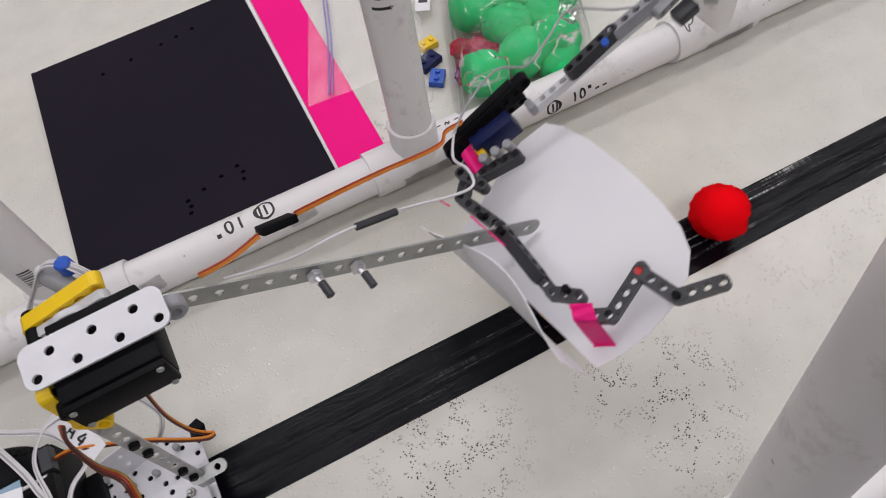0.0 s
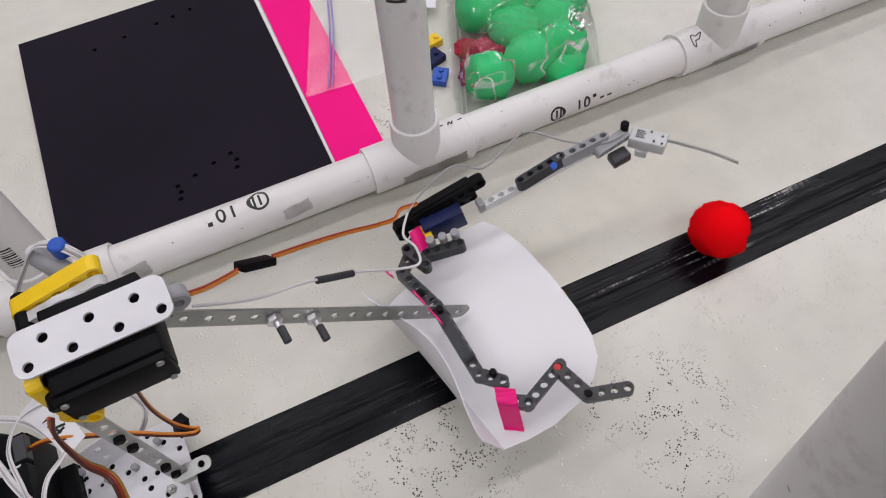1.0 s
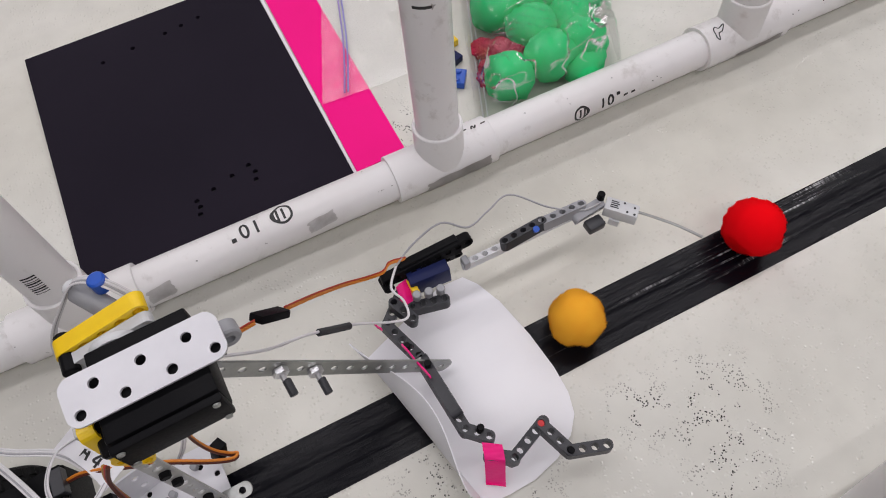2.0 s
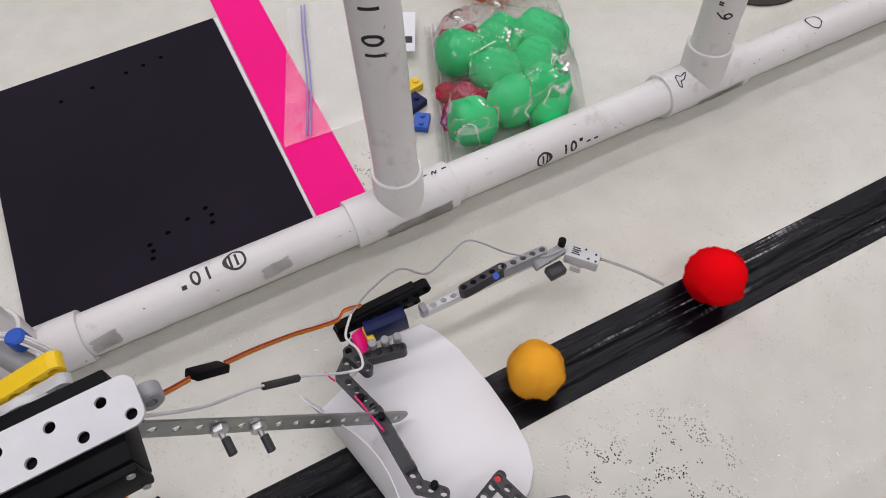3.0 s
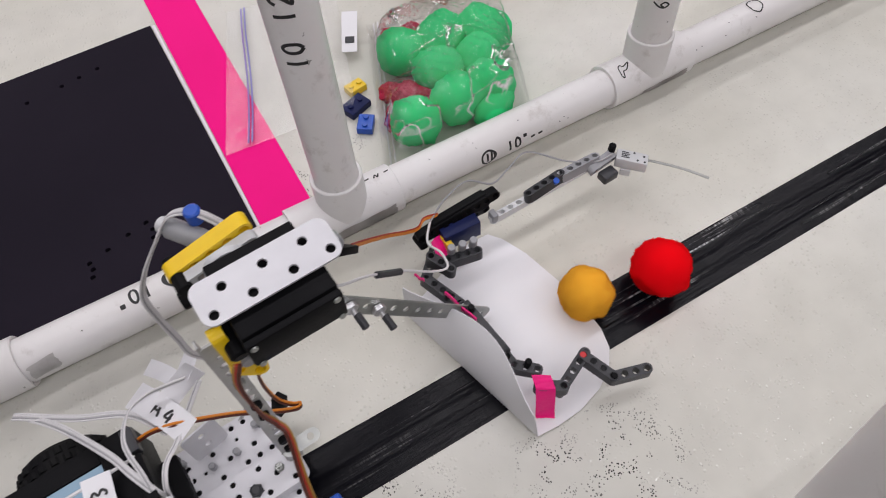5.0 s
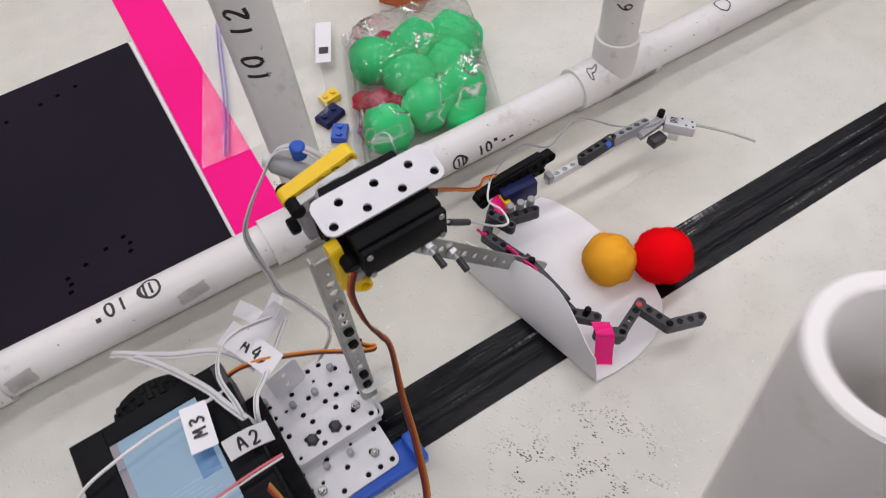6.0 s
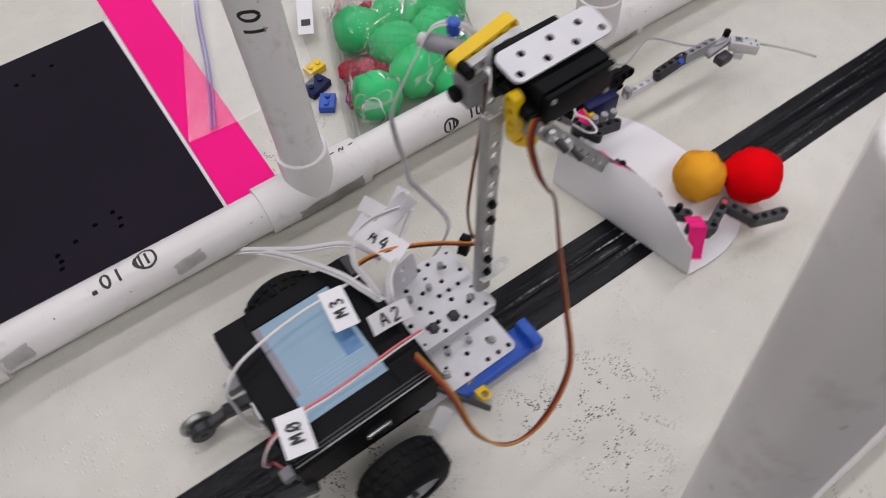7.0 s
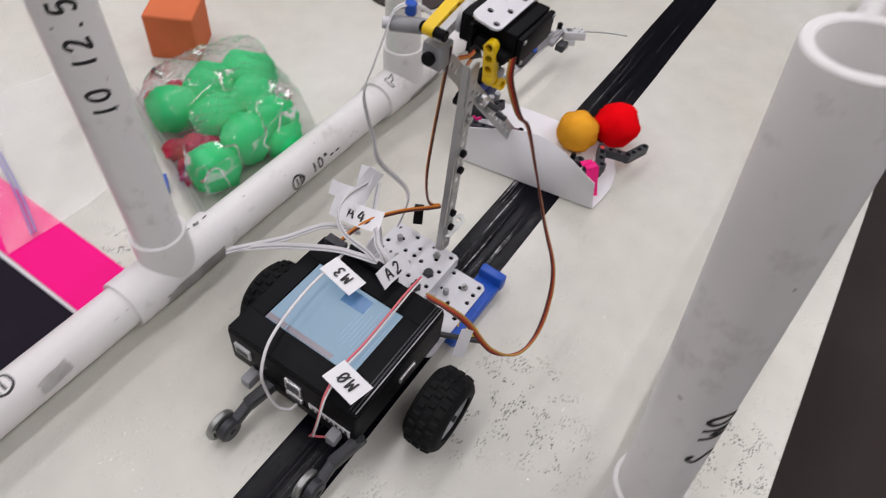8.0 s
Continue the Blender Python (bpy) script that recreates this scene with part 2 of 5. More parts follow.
RUBBER = surface("black_rubber", (0.006, 0.006, 0.007), (0.013, 0.013, 0.013), 0.7, 0, 40.0, 400.0, 0.3, 0.0004, 0.12, 0.0, 0.12)
METAL = surface("brushed_aluminium", (0.78, 0.78, 0.80), (0.66, 0.66, 0.68), 0.34, 0.85, 40.0, 600.0, 0.1, 0.0002)
METAL_WHITE = surface("white_coated_metal", (0.66, 0.66, 0.69), (0.58, 0.58, 0.61), 0.45, 0.1, 40.0, 500.0, 0.08, 0.0002)
MAST_STEEL = surface("dull_zinc_steel", (0.50, 0.50, 0.49), (0.42, 0.42, 0.41), 0.5, 0.55, 60.0, 500.0, 0.15, 0.0002)
STEEL = surface("grey_steel", (0.30, 0.31, 0.30), (0.40, 0.41, 0.39), 0.36, 0.7, 70.0, 500.0, 0.15, 0.0002)
GREY_DARK = surface("dark_grey_plastic", (0.030, 0.031, 0.036), (0.044, 0.045, 0.050), 0.4, 0, 60.0, 800.0, 0.1, 0.0001, 0.12, 0.0, 0.35)
GREY = surface("grey_plastic", (0.26, 0.265, 0.28), (0.32, 0.325, 0.34), 0.4, 0, 60.0, 800.0, 0.1, 0.0001)
GREY_LIGHT = surface("pale_grey_plastic", (0.60, 0.61, 0.62), (0.52, 0.53, 0.54), 0.35, 0, 60.0, 800.0, 0.1, 0.0001)
YELLOW = surface("yellow_plastic", (0.86, 0.58, 0.008), (0.80, 0.52, 0.008), 0.35, 0, 60.0, 800.0, 0.1, 0.0001)
BLUE = surface("blue_plastic", (0.012, 0.09, 0.50), (0.01, 0.07, 0.40), 0.35, 0, 50.0, 800.0, 0.1, 0.0001)
BLUE_DARK = surface("navy_plastic", (0.010, 0.016, 0.08), (0.008, 0.012, 0.05), 0.4, 0, 18.0, 260.0, 0.15, 0.0004, 0.12, 0.0, 0.15)
RED_PLASTIC = surface("red_plastic", (0.55, 0.01, 0.015), (0.4, 0.01, 0.01), 0.4)
WIRE_OCHRE = surface("ochre_wire", (0.36, 0.20, 0.03), (0.42, 0.22, 0.04), 0.45)
WIRE_BROWN = surface("brown_wire", (0.10, 0.022, 0.012), (0.07, 0.016, 0.01), 0.45)
WIRE_RED = surface("red_wire", (0.42, 0.03, 0.015), (0.36, 0.03, 0.01), 0.45)
WIRE_ORANGE = surface("orange_wire", (0.68, 0.22, 0.02), (0.6, 0.2, 0.02), 0.45)
WIRE_PINK = surface("faded_red_wire", (0.70, 0.14, 0.17), (0.66, 0.2, 0.2), 0.5)
WIRE_WHITE = surface("white_wire", (0.72, 0.71, 0.72), (0.6, 0.59, 0.6), 0.5)
WIRE_GREY = surface("grey_ribbon", (0.40, 0.40, 0.41), (0.3, 0.3, 0.31), 0.5)
PATCH = surface("grey_cloth_tape", (0.42, 0.40, 0.38), (0.62, 0.60, 0.58), 0.45, 0, 50.0, 400.0, 0.3)
PATCH_PALE = surface("worn_pale_tape", (0.62, 0.60, 0.58), (0.76, 0.75, 0.74), 0.5, 0, 120.0, 400.0, 0.4)
CLEAR_BEAM = surface("milky_plastic", (0.66, 0.67, 0.68), (0.58, 0.59, 0.6), 0.3)
CUBE_FOAM = surface("orange_foam", (0.66, 0.16, 0.055), (0.58, 0.14, 0.05), 0.85, 0, 30.0, 900.0, 0.4, 0.0005)
WALL_DIM = surface("grey_low_bounce_wall", (0.30, 0.29, 0.28), (0.34, 0.33, 0.32), 0.8, 0, 1.5, 90.0, 0.1)
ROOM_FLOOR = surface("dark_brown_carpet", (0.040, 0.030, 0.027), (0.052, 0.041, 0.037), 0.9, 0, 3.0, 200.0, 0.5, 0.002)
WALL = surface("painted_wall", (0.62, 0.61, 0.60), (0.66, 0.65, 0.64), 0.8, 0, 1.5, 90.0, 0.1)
FUR_RED = island_material("red_fluff", (0.95, 0.0, 0.006), (0.98, 0.004, 0.010), 0.95, 0.15)
FUR_ORANGE = island_material("amber_fluff", (0.97, 0.46, 0.030), (0.98, 0.54, 0.06), 0.95, 0.3)
FUR_GREEN = island_material("green_fluff", (0.030, 0.66, 0.21), (0.06, 0.78, 0.28), 0.95, 0.2)
FUR_PINK = island_material("crimson_fluff", (0.45, 0.02, 0.06), (0.65, 0.06, 0.12))
FILM = film_material("clear_film", 0.995, 0.20, 62.0, (1, 1, 1), 0.8, 0.05, 0.4, 1.0)
FILM_FLAT = film_material("clear_film_flat", 0.945, 0.3, 9.0, (1, 1, 1), 0.15, 0.012, 0.12)
SCREEN = screen_material()
SCREEN_LINE = surface("screen_print", (0.34, 0.50, 0.68), (0.36, 0.52, 0.70), 0.3)
SCREEN_DIM = surface("grey_screen_edge", (0.30, 0.27, 0.30), (0.24, 0.24, 0.28), 0.2)
SCREEN_TAB = surface("blue_screen_tab", (0.10, 0.22, 0.42), (0.12, 0.25, 0.46), 0.2)


# ---- mesh helpers ----
def part(name, bm, material, parent=None, label="", smooth=False):
    """Links a bmesh as one mesh object, under a thing or part where one is given."""
    bmesh.ops.recalc_face_normals(bm, faces=bm.faces)
    me = bpy.data.meshes.new(name)
    bm.to_mesh(me)
    bm.free()
    me.materials.append(material)
    if smooth:
        me.polygons.foreach_set("use_smooth", [True] * len(me.polygons))
        me.set_sharp_from_angle(angle=radians(40))
    ob = new(name, me)
    ob.parent = parent
    if label:
        ob["label"] = label
    return ob


def add(bm, other, m=None):
    """Joins other into bm, moved by m."""
    if m is not None:
        bmesh.ops.transform(other, matrix=m, verts=other.verts)
    me = bpy.data.meshes.new("tmp")
    other.to_mesh(me)
    other.free()
    bm.from_mesh(me)
    bpy.data.meshes.remove(me)
    return bm


def box(a, b, bevel=0.0005, m=None, seg=2):
    bm = bmesh.new()
    bmesh.ops.create_cube(bm, size=1)
    for v in bm.verts:
        v.co = Vector([(a[i] + b[i]) / 2 + v.co[i] * (b[i] - a[i]) for i in range(3)])
    if bevel:
        bmesh.ops.bevel(bm, geom=list(bm.edges), offset=bevel, segments=seg, profile=0.5, affect="EDGES")
    if m is not None:
        bmesh.ops.transform(bm, matrix=m, verts=bm.verts)
    return bm


def along(a, b):
    a, b = Vector(a), Vector(b)
    return Matrix.Translation(a) @ (b - a).to_track_quat("Z", "Y").to_matrix().to_4x4()


def lathe(profile, seg=40, m=None):
    """Turns a list of (radius, height) round z; closes the profile into a ring when it ends where it began."""
    bm = bmesh.new()
    rings = []
    for r, h in profile:
        if r < 1e-7:
            rings.append([bm.verts.new((0, 0, h))])
        else:
            rings.append([bm.verts.new((r * math.cos(2 * math.pi * i / seg), r * math.sin(2 * math.pi * i / seg), h)) for i in range(seg)])
    for p, q in zip(rings[:-1], rings[1:]):
        for i in range(seg):
            j = (i + 1) % seg
            if len(p) == 1 and len(q) == 1:
                continue
            if len(p) == 1:
                bm.faces.new((p[0], q[i], q[j]))
            elif len(q) == 1:
                bm.faces.new((p[i], p[j], q[0]))
            else:
                bm.faces.new((p[i], p[j], q[j], q[i]))
    if m is not None:
        bmesh.ops.transform(bm, matrix=m, verts=bm.verts)
    return bm


def rod(a, b, r, seg=20, chamfer=0.0):
    n = (Vector(b) - Vector(a)).length
    c = chamfer
    prof = [(0, 0), (r - c, 0), (r, c), (r, n - c), (r - c, n), (0, n)] if c else [(0, 0), (r, 0), (r, n), (0, n)]
    return lathe(prof, seg, along(a, b))


def tube(a, b, ro, ri, seg=48):
    n = (Vector(b) - Vector(a)).length
    c = 0.0006
    return lathe([(ri, 0), (ro, 0), (ro, n - c), (ro - c, n), (ri + c, n), (ri, n - c), (ri, 0)], seg, along(a, b))


def holed(outline, holes, thick, m=None, seg=14):
    """A plate in the xy plane with round holes right through it, thick along +z."""
    bm = bmesh.new()
    edges = []
    loops = [list(outline)]
    for x, y, r in holes:
        loops.append([(x + r * math.cos(2 * math.pi * i / seg), y + r * math.sin(2 * math.pi * i / seg)) for i in range(seg)])
    for lp in loops:
        vs = [bm.verts.new((x, y, 0)) for x, y in lp]
        edges += [bm.edges.new((vs[i], vs[(i + 1) % len(vs)])) for i in range(len(vs))]
    bmesh.ops.triangle_fill(bm, edges=edges, use_beauty=True)
    geo = bmesh.ops.extrude_face_region(bm, geom=list(bm.faces))
    bmesh.ops.translate(bm, vec=(0, 0, thick), verts=[v for v in geo["geom"] if isinstance(v, bmesh.types.BMVert)])
    if m is not None:
        bmesh.ops.transform(bm, matrix=m, verts=bm.verts)
    return bm


def rounded(x0, y0, x1, y1, r, seg=5):
    pts = []
    for cx, cy, a0 in ((x1 - r, y1 - r, 0), (x0 + r, y1 - r, 90), (x0 + r, y0 + r, 180), (x1 - r, y0 + r, 270)):
        for i in range(seg + 1):
            a = radians(a0 + 90 * i / seg)
            pts.append((cx + r * math.cos(a), cy + r * math.sin(a)))
    return pts


def basis(origin, x, z):
    """A pose at origin with its x axis along x and its z axis near z."""
    x = Vector(x).normalized()
    y = Vector(z).cross(x).normalized()
    z = x.cross(y)
    m = Matrix((x, y, z)).transposed().to_4x4()
    m.translation = origin
    return m


def beam(a, b, holes_along=(0, 0, 1), width=0.0076, thick=0.0076, pitch=0.008, hole=0.0025):
    """A toy construction beam from the middle of its first hole to its last, rounded at both ends, holes right through."""
    a, b = Vector(a), Vector(b)
    n = (b - a).length
    count = max(1, round(n / pitch))
    m = basis(a, b - a, holes_along) @ Matrix.Translation((0, 0, -thick / 2))
    return holed(rounded(-width / 2, -width / 2, n + width / 2, width / 2, width / 2 * 0.98), [(n * i / count, 0, hole) for i in range(count + 1)], thick, m, 10)


def smooth_path(pts, per=8):
    pts = [Vector(p) for p in pts]
    out = []
    for i in range(len(pts) - 1):
        p0, p1, p2, p3 = pts[max(i - 1, 0)], pts[i], pts[i + 1], pts[min(i + 2, len(pts) - 1)]
        for k in range(per):
            t = k / per
            out.append(0.5 * (2 * p1 + (p2 - p0) * t + (2 * p0 - 5 * p1 + 4 * p2 - p3) * t * t + (3 * p1 - p0 - 3 * p2 + p3) * t ** 3))
    return out + [pts[-1]]


def wire(pts, r=0.0006, seg=7, shift=(0, 0, 0), per=8):
    path = [p + Vector(shift) for p in smooth_path(pts, per)]
    bm = bmesh.new()
    rings = []
    side = None
    for i, p in enumerate(path):
        d = (path[min(i + 1, len(path) - 1)] - path[max(i - 1, 0)]).normalized()
        if side is None:
            side = d.orthogonal().normalized()
        side = (side - d * side.dot(d)).normalized()
        up = d.cross(side)
        rings.append([bm.verts.new(p + r * (math.cos(2 * math.pi * k / seg) * side + math.sin(2 * math.pi * k / seg) * up)) for k in range(seg)])
    for p, q in zip(rings[:-1], rings[1:]):
        for k in range(seg):
            bm.faces.new((p[k], p[(k + 1) % seg], q[(k + 1) % seg], q[k]))
    bm.faces.new(rings[0])
    bm.faces.new(rings[-1])
    return bm


def ribbon_cable(parent, pts, shift, mats, r=0.0007, twist=0.0):
    for i, mat in enumerate(mats):
        k = (i - (len(mats) - 1) / 2) * 2 * r * 0.95
        row = []
        for j, p in enumerate(pts):
            d = (Vector(pts[min(j + 1, len(pts) - 1)]) - Vector(pts[max(j - 1, 0)])).normalized()
            row.append(Vector(p) + Matrix.Rotation(radians(twist * j / (len(pts) - 1)), 3, d) @ Vector(shift) * k)
        part("wire", wire(row, r, 7), mat, parent, "", True)


def sheet(pts, thick, m=None):
    """A flat piece with the outline pts, thick along z."""
    return holed(pts, [], thick, m)


STROKES = {
    "1": [[(0.5, 0), (0.5, 1)]], "I": [[(0.5, 0), (0.5, 1)]],
    "0": [[(0.5, 0), (0.15, 0.25), (0.15, 0.75), (0.5, 1), (0.85, 0.75), (0.85, 0.25), (0.5, 0)]],
    "D": [[(0.1, 0), (0.15, 1)], [(0.0, 1), (0.6, 0.9), (0.9, 0.5), (0.6, 0.1), (0.0, 0.0)]],
    "2": [[(0.1, 0.75), (0.4, 1), (0.8, 0.8), (0.6, 0.4), (0.1, 0.0), (0.9, 0.05)]],
    "3": [[(0.1, 0.9), (0.5, 1), (0.8, 0.8), (0.4, 0.55), (0.85, 0.3), (0.5, 0), (0.1, 0.1)]],
    "4": [[(0.55, 1), (0.1, 0.35), (0.9, 0.4)], [(0.7, 0.8), (0.65, 0.0)]],
    "5": [[(0.85, 1), (0.25, 1), (0.2, 0.55), (0.7, 0.6), (0.85, 0.3), (0.5, 0), (0.1, 0.1)]], ".": [[(0.4, 0.0), (0.5, 0.12)]],
    "6": [[(0.75, 1), (0.25, 0.6), (0.15, 0.25), (0.5, 0), (0.8, 0.25), (0.5, 0.5), (0.2, 0.3)]],
    "M": [[(0.05, 0), (0.15, 1), (0.5, 0.35), (0.85, 1), (0.95, 0)]],
    "A": [[(0.05, 0), (0.5, 1), (0.95, 0)], [(0.25, 0.4), (0.75, 0.4)]],
    "S": [[(0.85, 0.85), (0.5, 1), (0.15, 0.8), (0.5, 0.5), (0.85, 0.25), (0.5, 0), (0.1, 0.15)]],
    '"': [[(0.35, 0.75), (0.38, 1.05)], [(0.6, 0.75), (0.64, 1.05)]],
    "/": [[(0.0, 0.15), (1.0, 0.85)]], "o": [[(0.5, -0.3), (-0.35, 0.1), (-0.4, 0.9), (0.6, 1.25), (1.6, 0.95), (1.7, 0.2), (0.9, -0.25), (0.4, -0.3)]],
    "*": [[(0.0, 0.1), (0.1, 0.7), (0.5, 0.9), (0.8, 0.7), (1.7, 0.9), (1.0, 0.4), (0.5, 0.35), (0.3, -0.1), (0.0, 0.1)]],
    "-": [[(0.1, 0.45), (0.8, 0.5)]], "~": [[(0.0, 0.3), (0.3, 0.6), (0.5, 0.3), (0.8, 0.6)]], " ": [],
}


def handwriting(text, place, size, width, step=0.85):
    """Pen strokes as thin ribbons. place(u, v) gives a point and the outward normal for metres along and up the line."""
    bm = bmesh.new()
    x = 0.0
    for ch in text:
        for stroke in STROKES[ch]:
            pts = smooth_path([(x + p[0] * size * 0.62, p[1] * size, 0) for p in stroke], 5) if len(stroke) > 2 else [Vector((x + (stroke[0][0] + (stroke[1][0] - stroke[0][0]) * k / 5) * size * 0.62, (stroke[0][1] + (stroke[1][1] - stroke[0][1]) * k / 5) * size, 0)) for k in range(6)]
            prev = None
            for i, p in enumerate(pts):
                d = (pts[min(i + 1, len(pts) - 1)] - pts[max(i - 1, 0)]).normalized()
                s = Vector((-d.y, d.x, 0)) * width / 2
                pair = []
                for q in (p + s, p - s):
                    pos, nrm = place(q.x, q.y)
                    pair.append(bm.verts.new(pos + nrm * 0.00025))
                if prev:
                    bm.faces.new((prev[0], prev[1], pair[1], pair[0]))
                prev = pair
        x += size * step if ch != "o" else 0
    return bm


def on_pipe(axis_y, axis_z, r, x0, a0, flip=1):
    """Writing along a level pipe: u runs along x, v climbs round the pipe from the angle a0 (degrees over the front)."""
    def place(u, v):
        a = radians(a0) + flip * v / r
        n = Vector((0, -math.cos(a), math.sin(a)))
        return Vector((x0 + flip * u, axis_y, axis_z)) + n * r, n
    return place


def on_post(base, axis, r, z0, a0, turn=1):
    """Writing up a post: u climbs, v runs round it; a0 is the facing in degrees from -y towards -x."""
    axis = Vector(axis).normalized()

    def place(u, v):
        a = radians(a0) + turn * v / r
        n = Vector((-math.sin(a), -math.cos(a), 0))
        n = (n - axis * n.dot(axis)).normalized()
        return Vector(base) + axis * (z0 + turn * u) + n * r, n
    return place


def on_sheet(m):
    def place(u, v):
        return m @ Vector((u, v, 0)), (m.to_3x3() @ Vector((0, 0, 1))).normalized()
    return place


def thing(name, label, category, group=""):
    return tagged(new(name), label, category, group)


# ---- room shell ----
def setting(name, bm, material):
    return tagged(part(name, bm, material), kind="structure")


setting("floor", box((-3.5, -3.0, -0.80), (3.9, 4.0, -0.76), 0), ROOM_FLOOR)
setting("ceiling", box((-3.5, -3.0, CEIL), (3.9, 4.0, CEIL + 0.05), 0), WALL)
# Unseen side walls, darker than the ceiling to cut bounced light on upright faces.
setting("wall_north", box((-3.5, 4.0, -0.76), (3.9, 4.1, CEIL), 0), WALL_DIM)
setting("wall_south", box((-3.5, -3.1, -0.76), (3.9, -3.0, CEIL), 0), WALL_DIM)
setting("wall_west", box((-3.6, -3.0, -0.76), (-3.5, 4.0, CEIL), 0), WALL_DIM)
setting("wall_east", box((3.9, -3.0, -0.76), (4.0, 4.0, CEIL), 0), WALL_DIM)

# ---- game board ----
EDGE = -0.293
board = thing("game_board", "white pebbled plastic game board with scuffed patches", "game board")
part("panel", box((-1.2, EDGE, -0.012), (1.25, 0.95, 0.0), 0.0006), BOARD, board)
part("support", box((-1.2, EDGE + 0.004, -0.03), (1.25, 0.95, -0.0125), 0.001), WALL, board, "pale support panel")
for x in (-1.1, 1.15):
    for y in (EDGE + 0.1, 0.85):
        part("leg", box((x - 0.02, y - 0.02, -0.76), (x + 0.02, y + 0.02, -0.03), 0.002), STEEL, board)


def tape_line():
    bm = bmesh.new()
    nx, ny = 420, 28
    x0, x1, y0, y1 = -0.95, 1.15, -0.0442, 0.0
    rows = []
    for j in range(ny + 1):
        row = []
        for i in range(nx + 1):
            x = x0 + (x1 - x0) * i / nx
            v = j / ny
            wob = 0.0007 * noise.noise((x * 9, 0.0, 3.0)) if j in (0, ny) else 0
            z = 0.0003 + 0.00060 * math.exp(-((v - 0.60 + 0.03 * noise.noise((x * 5, 1.0, 0))) / 0.045) ** 2) + 0.00050 * math.exp(-((v - 0.32 + 0.04 * noise.noise((x * 4, 7.0, 0))) / 0.04) ** 2)
            z += 0.00015 * noise.noise((x * 30, v * 3, 5.0))
            if j in (0, ny):
                z = 0.0002
            row.append(bm.verts.new((x, y0 + (y1 - y0) * v + wob, z)))
        rows.append(row)
    for p, q in zip(rows[:-1], rows[1:]):
        for i in range(nx):
            bm.faces.new((p[i], p[i + 1], q[i + 1], q[i]))
    return bm


tagged(part("tape_line", tape_line(), TAPE, None, "", True), "glossy creased black tape line stuck along the board", "tape line")

# ---- pipe frames ----
R_PIPE, R_IN, R_TEE = 0.0167, 0.0127, 0.0197
BACK_Y, AXIS_Z = 0.1530, 0.0197


def tee(parent, x, y, z, up, collar=0.0410):
    """A pipe tee: a level sleeve along x with rims, and a collar along up."""
    up = Vector(up).normalized()
    bm = tube((x - 0.0445, y, z), (x + 0.0445, y, z), R_TEE, R_PIPE + 0.0001)
    c = Vector((x, y, z))
    add(bm, tube(c + up * 0.006, c + up * collar, R_TEE, R_PIPE + 0.0001))
    return part("tee_joint", bm, PVC, parent, "", True)


def patch(parent, x0, x1, a0, a1, y, z, r, label, material=None):
    bm = bmesh.new()
    grid = []
    for i in range(15):
        x = x0 + (x1 - x0) * i / 14
        col = []
        for j in range(9):
            a = radians(a0 + (a1 - a0) * j / 8 + 4 * noise.noise((x * 120, j * 0.2, 2)) + 9 * (i / 14 - 0.5))
            rr = r + 0.0005 + 0.0004 * noise.noise((x * 200, a * 5, 0))
            col.append(bm.verts.new((x + 0.002 * noise.noise((j * 0.9, i * 0.1, 1)), y - rr * math.cos(a), z + rr * math.sin(a))))
        grid.append(col)
    for p, q in zip(grid[:-1], grid[1:]):
        for j in range(8):
            bm.faces.new((p[j], q[j], q[j + 1], p[j + 1]))
    bmesh.ops.solidify(bm, geom=list(bm.faces), thickness=0.0003)
    return part("tape_patch", bm, material or PATCH, parent, label, True)


back = thing("pipe_frame", "white plastic pipe frame with pen marks and upright posts", "pipe frame", "pipe frames")
TEES = (-0.2925, 0.0, 0.2990)
UPRIGHT = Vector((0.0, 0.068, 1.0)).normalized()
for a, b in ((-0.75, TEES[0] - 0.02), (TEES[0] + 0.02, -0.02), (0.02, TEES[2] - 0.02), (TEES[2] + 0.02, 0.85)):
    part("pipe", tube((a, BACK_Y, AXIS_Z), (b, BACK_Y, AXIS_Z), R_PIPE, R_IN), PVC, back, "", True)
for x in TEES:
    tee(back, x, BACK_Y, AXIS_Z, UPRIGHT)
    part("post", tube(Vector((x, BACK_Y, AXIS_Z)) + UPRIGHT * 0.008, Vector((x, BACK_Y, AXIS_Z)) + UPRIGHT * 0.34, R_PIPE, R_IN), PVC, back, "", True)
patch(back, -0.021, 0.036, -28, 12, BACK_Y, AXIS_Z, R_TEE, "peeling grey tape on the joint")
patch(back, 0.285, 0.335, -28, -2, BACK_Y, AXIS_Z, R_TEE, "peeling grey tape on the joint")
patch(back, -0.120, -0.098, 8, 42, BACK_Y, AXIS_Z, R_PIPE, "rubbed pale tape scrap", PATCH_PALE)
patch(back, -0.245, -0.226, 0, 40, BACK_Y, AXIS_Z, R_PIPE, "rubbed pale tape scrap", PATCH_PALE)
part("pen_mark", handwriting('oID', on_pipe(BACK_Y, AXIS_Z, R_PIPE, -0.1300, 106, -1), 0.0100, 0.0018, 0.7), INK, back, "circled letters in black marker")
part("pen_mark", handwriting('10"', on_pipe(BACK_Y, AXIS_Z, R_PIPE, -0.1515, 104, -1), 0.0110, 0.0019), INK, back, "black marker length note")
part("pen_mark", handwriting('oID', on_pipe(BACK_Y, AXIS_Z, R_PIPE, 0.1205, -4, 1), 0.0085, 0.0018, 0.7), INK, back, "circled letters in black marker")
